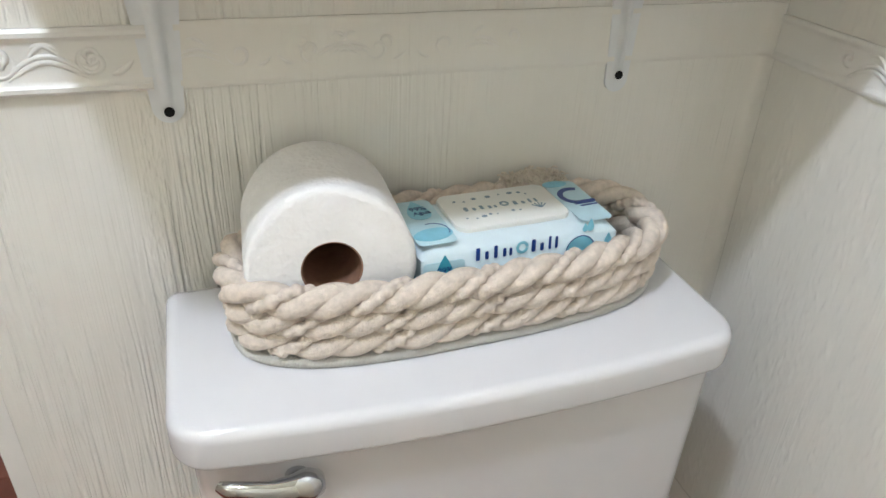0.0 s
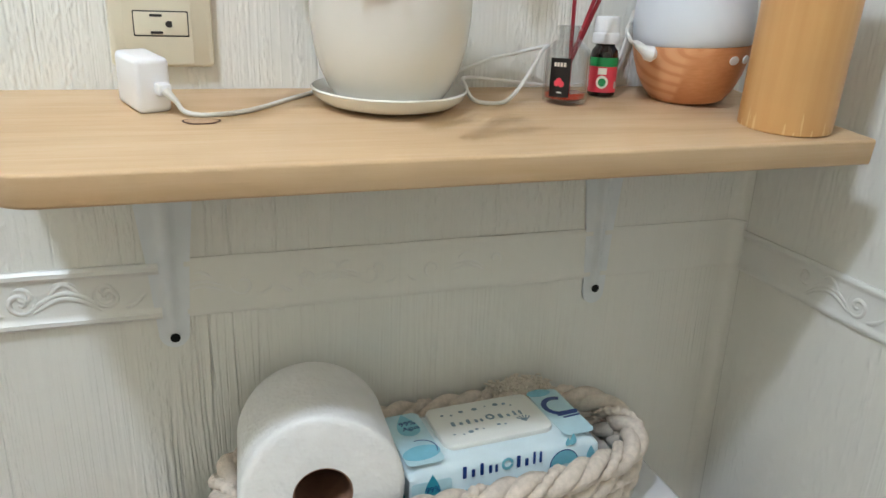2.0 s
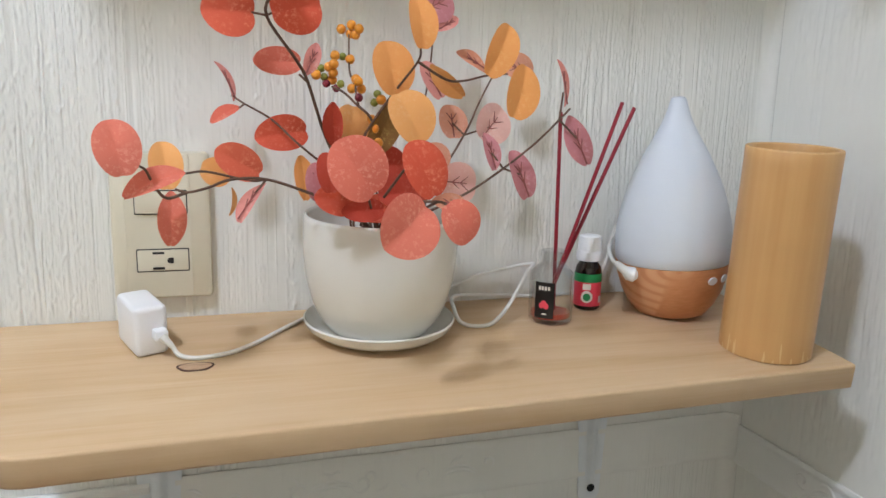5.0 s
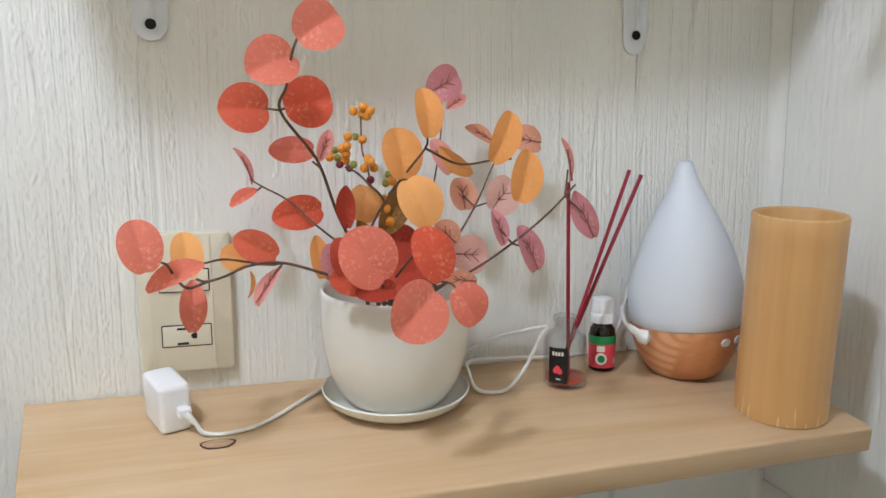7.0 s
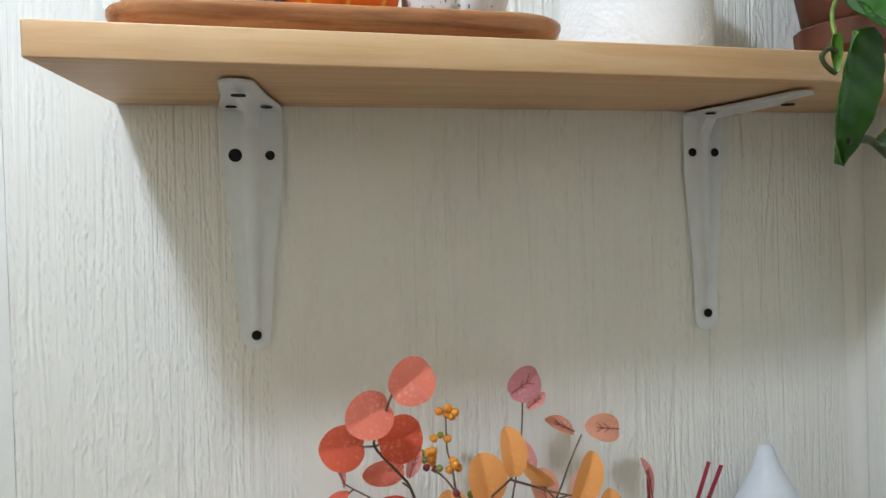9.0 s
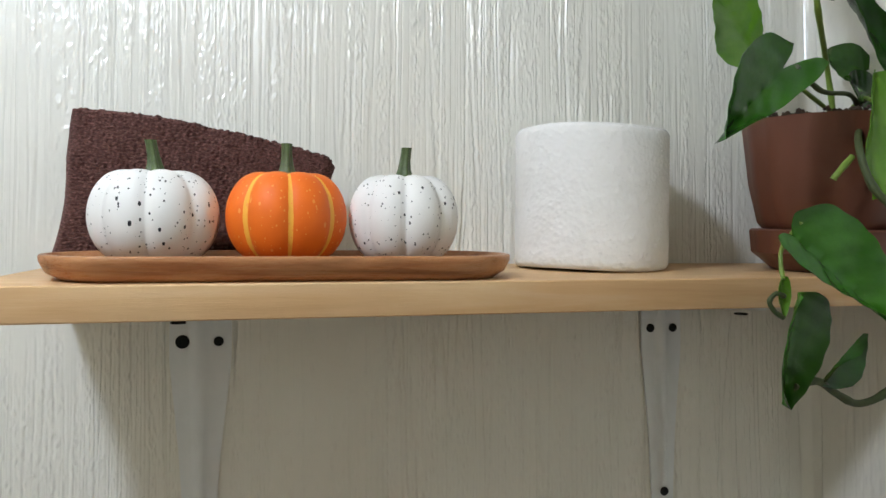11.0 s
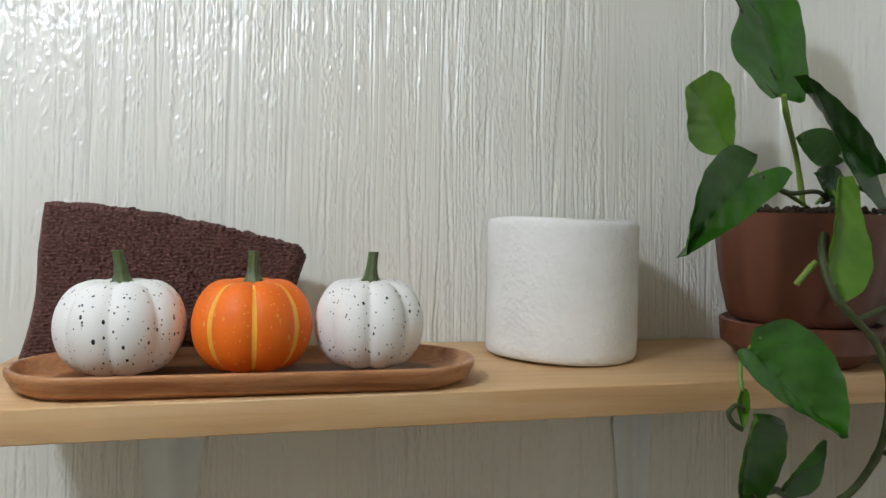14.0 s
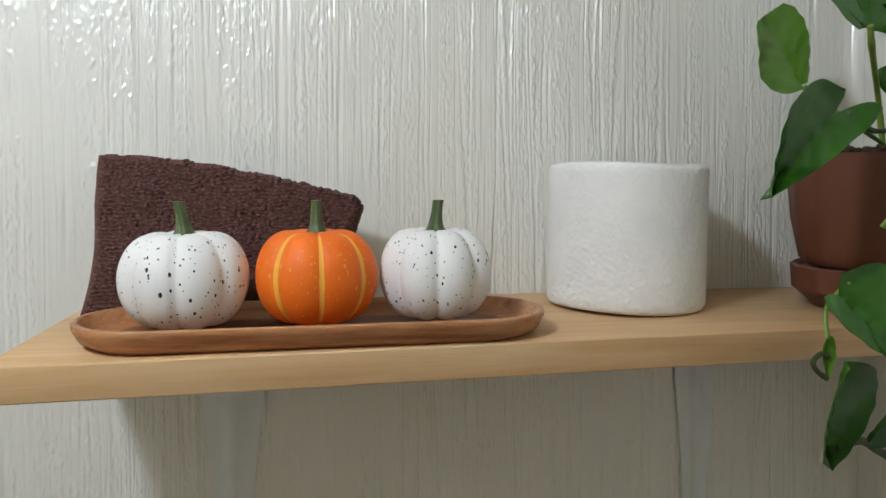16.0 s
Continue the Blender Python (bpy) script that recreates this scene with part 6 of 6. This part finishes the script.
vine([(0.015, -0.01, 0.135), (-0.02, -0.04, 0.138), (-0.061, -0.06, 0.134), (-0.105, -0.091, 0.141)], 0.0018, 'vine')
vine([(0.018, 0.0, 0.134), (0.003, -0.03, 0.137), (0.011, -0.04, 0.143), (0.029, -0.04, 0.139)], 0.0018, 'vine')
vine([(0.012, 0.0, 0.133), (0.009, -0.02, 0.141), (-0.009, -0.05, 0.132)], 0.0016, 'vine_light')
vine([(0.021, -0.01, 0.135), (-0.048, -0.08, 0.095), (-0.052, -0.095, 0.063), (-0.038, -0.1, 0.044), (-0.022, -0.1, 0.028), (-0.011, -0.1, 0.004), (-0.007, -0.095, -0.025), (-0.01, -0.09, -0.051), (-0.026, -0.09, -0.072), (-0.043, -0.09, -0.084), (-0.061, -0.09, -0.088), (-0.081, -0.095, -0.08), (-0.1, -0.1, -0.07), (-0.121, -0.105, -0.072)], 0.0026, 'vine')
vine([(-0.038, -0.1, 0.043), (-0.015, -0.09, 0.047), (0.014, -0.08, 0.055)], 0.0022, 'vine')
vine([(-0.005, -0.09, -0.052), (0.019, -0.08, -0.049)], 0.0018, 'vine')
vine([(-0.128, -0.105, -0.003), (-0.126, -0.1, 0.009), (-0.124, -0.1, 0.019), (-0.122, -0.115, 0.034)], 0.0014, 'vine_light')
vine([(-0.128, -0.105, -0.028), (-0.135, -0.105, -0.023), (-0.138, -0.105, -0.017), (-0.133, -0.105, -0.012), (-0.127, -0.105, -0.014)], 0.0016, 'vine')
vine([(-0.053, -0.08, 0.083), (-0.065, -0.08, 0.071), (-0.067, -0.078, 0.067)], 0.0022, 'vine_light')



# ---- floor ----
floor = thing("floor", pose(0, 0, 0), "terracotta tiled floor with pale joints", "floor", kind="structure")
part("screed", box(-1.12, 0.691, -2.02, 1.6, -0.12, -0.006), "card", floor)
tile = mesh_of("tile", box(-0.1485, 0.1485, -0.1485, 0.1485, -0.006, 0.0, 0.0015, 1), "floor_tile")
for i in range(6):
    for j in range(12):
        ob = new("tile", tile)
        ob.parent = floor
        ob.location = (-0.97 + 0.3 * i, -1.87 + 0.3 * j, 0)
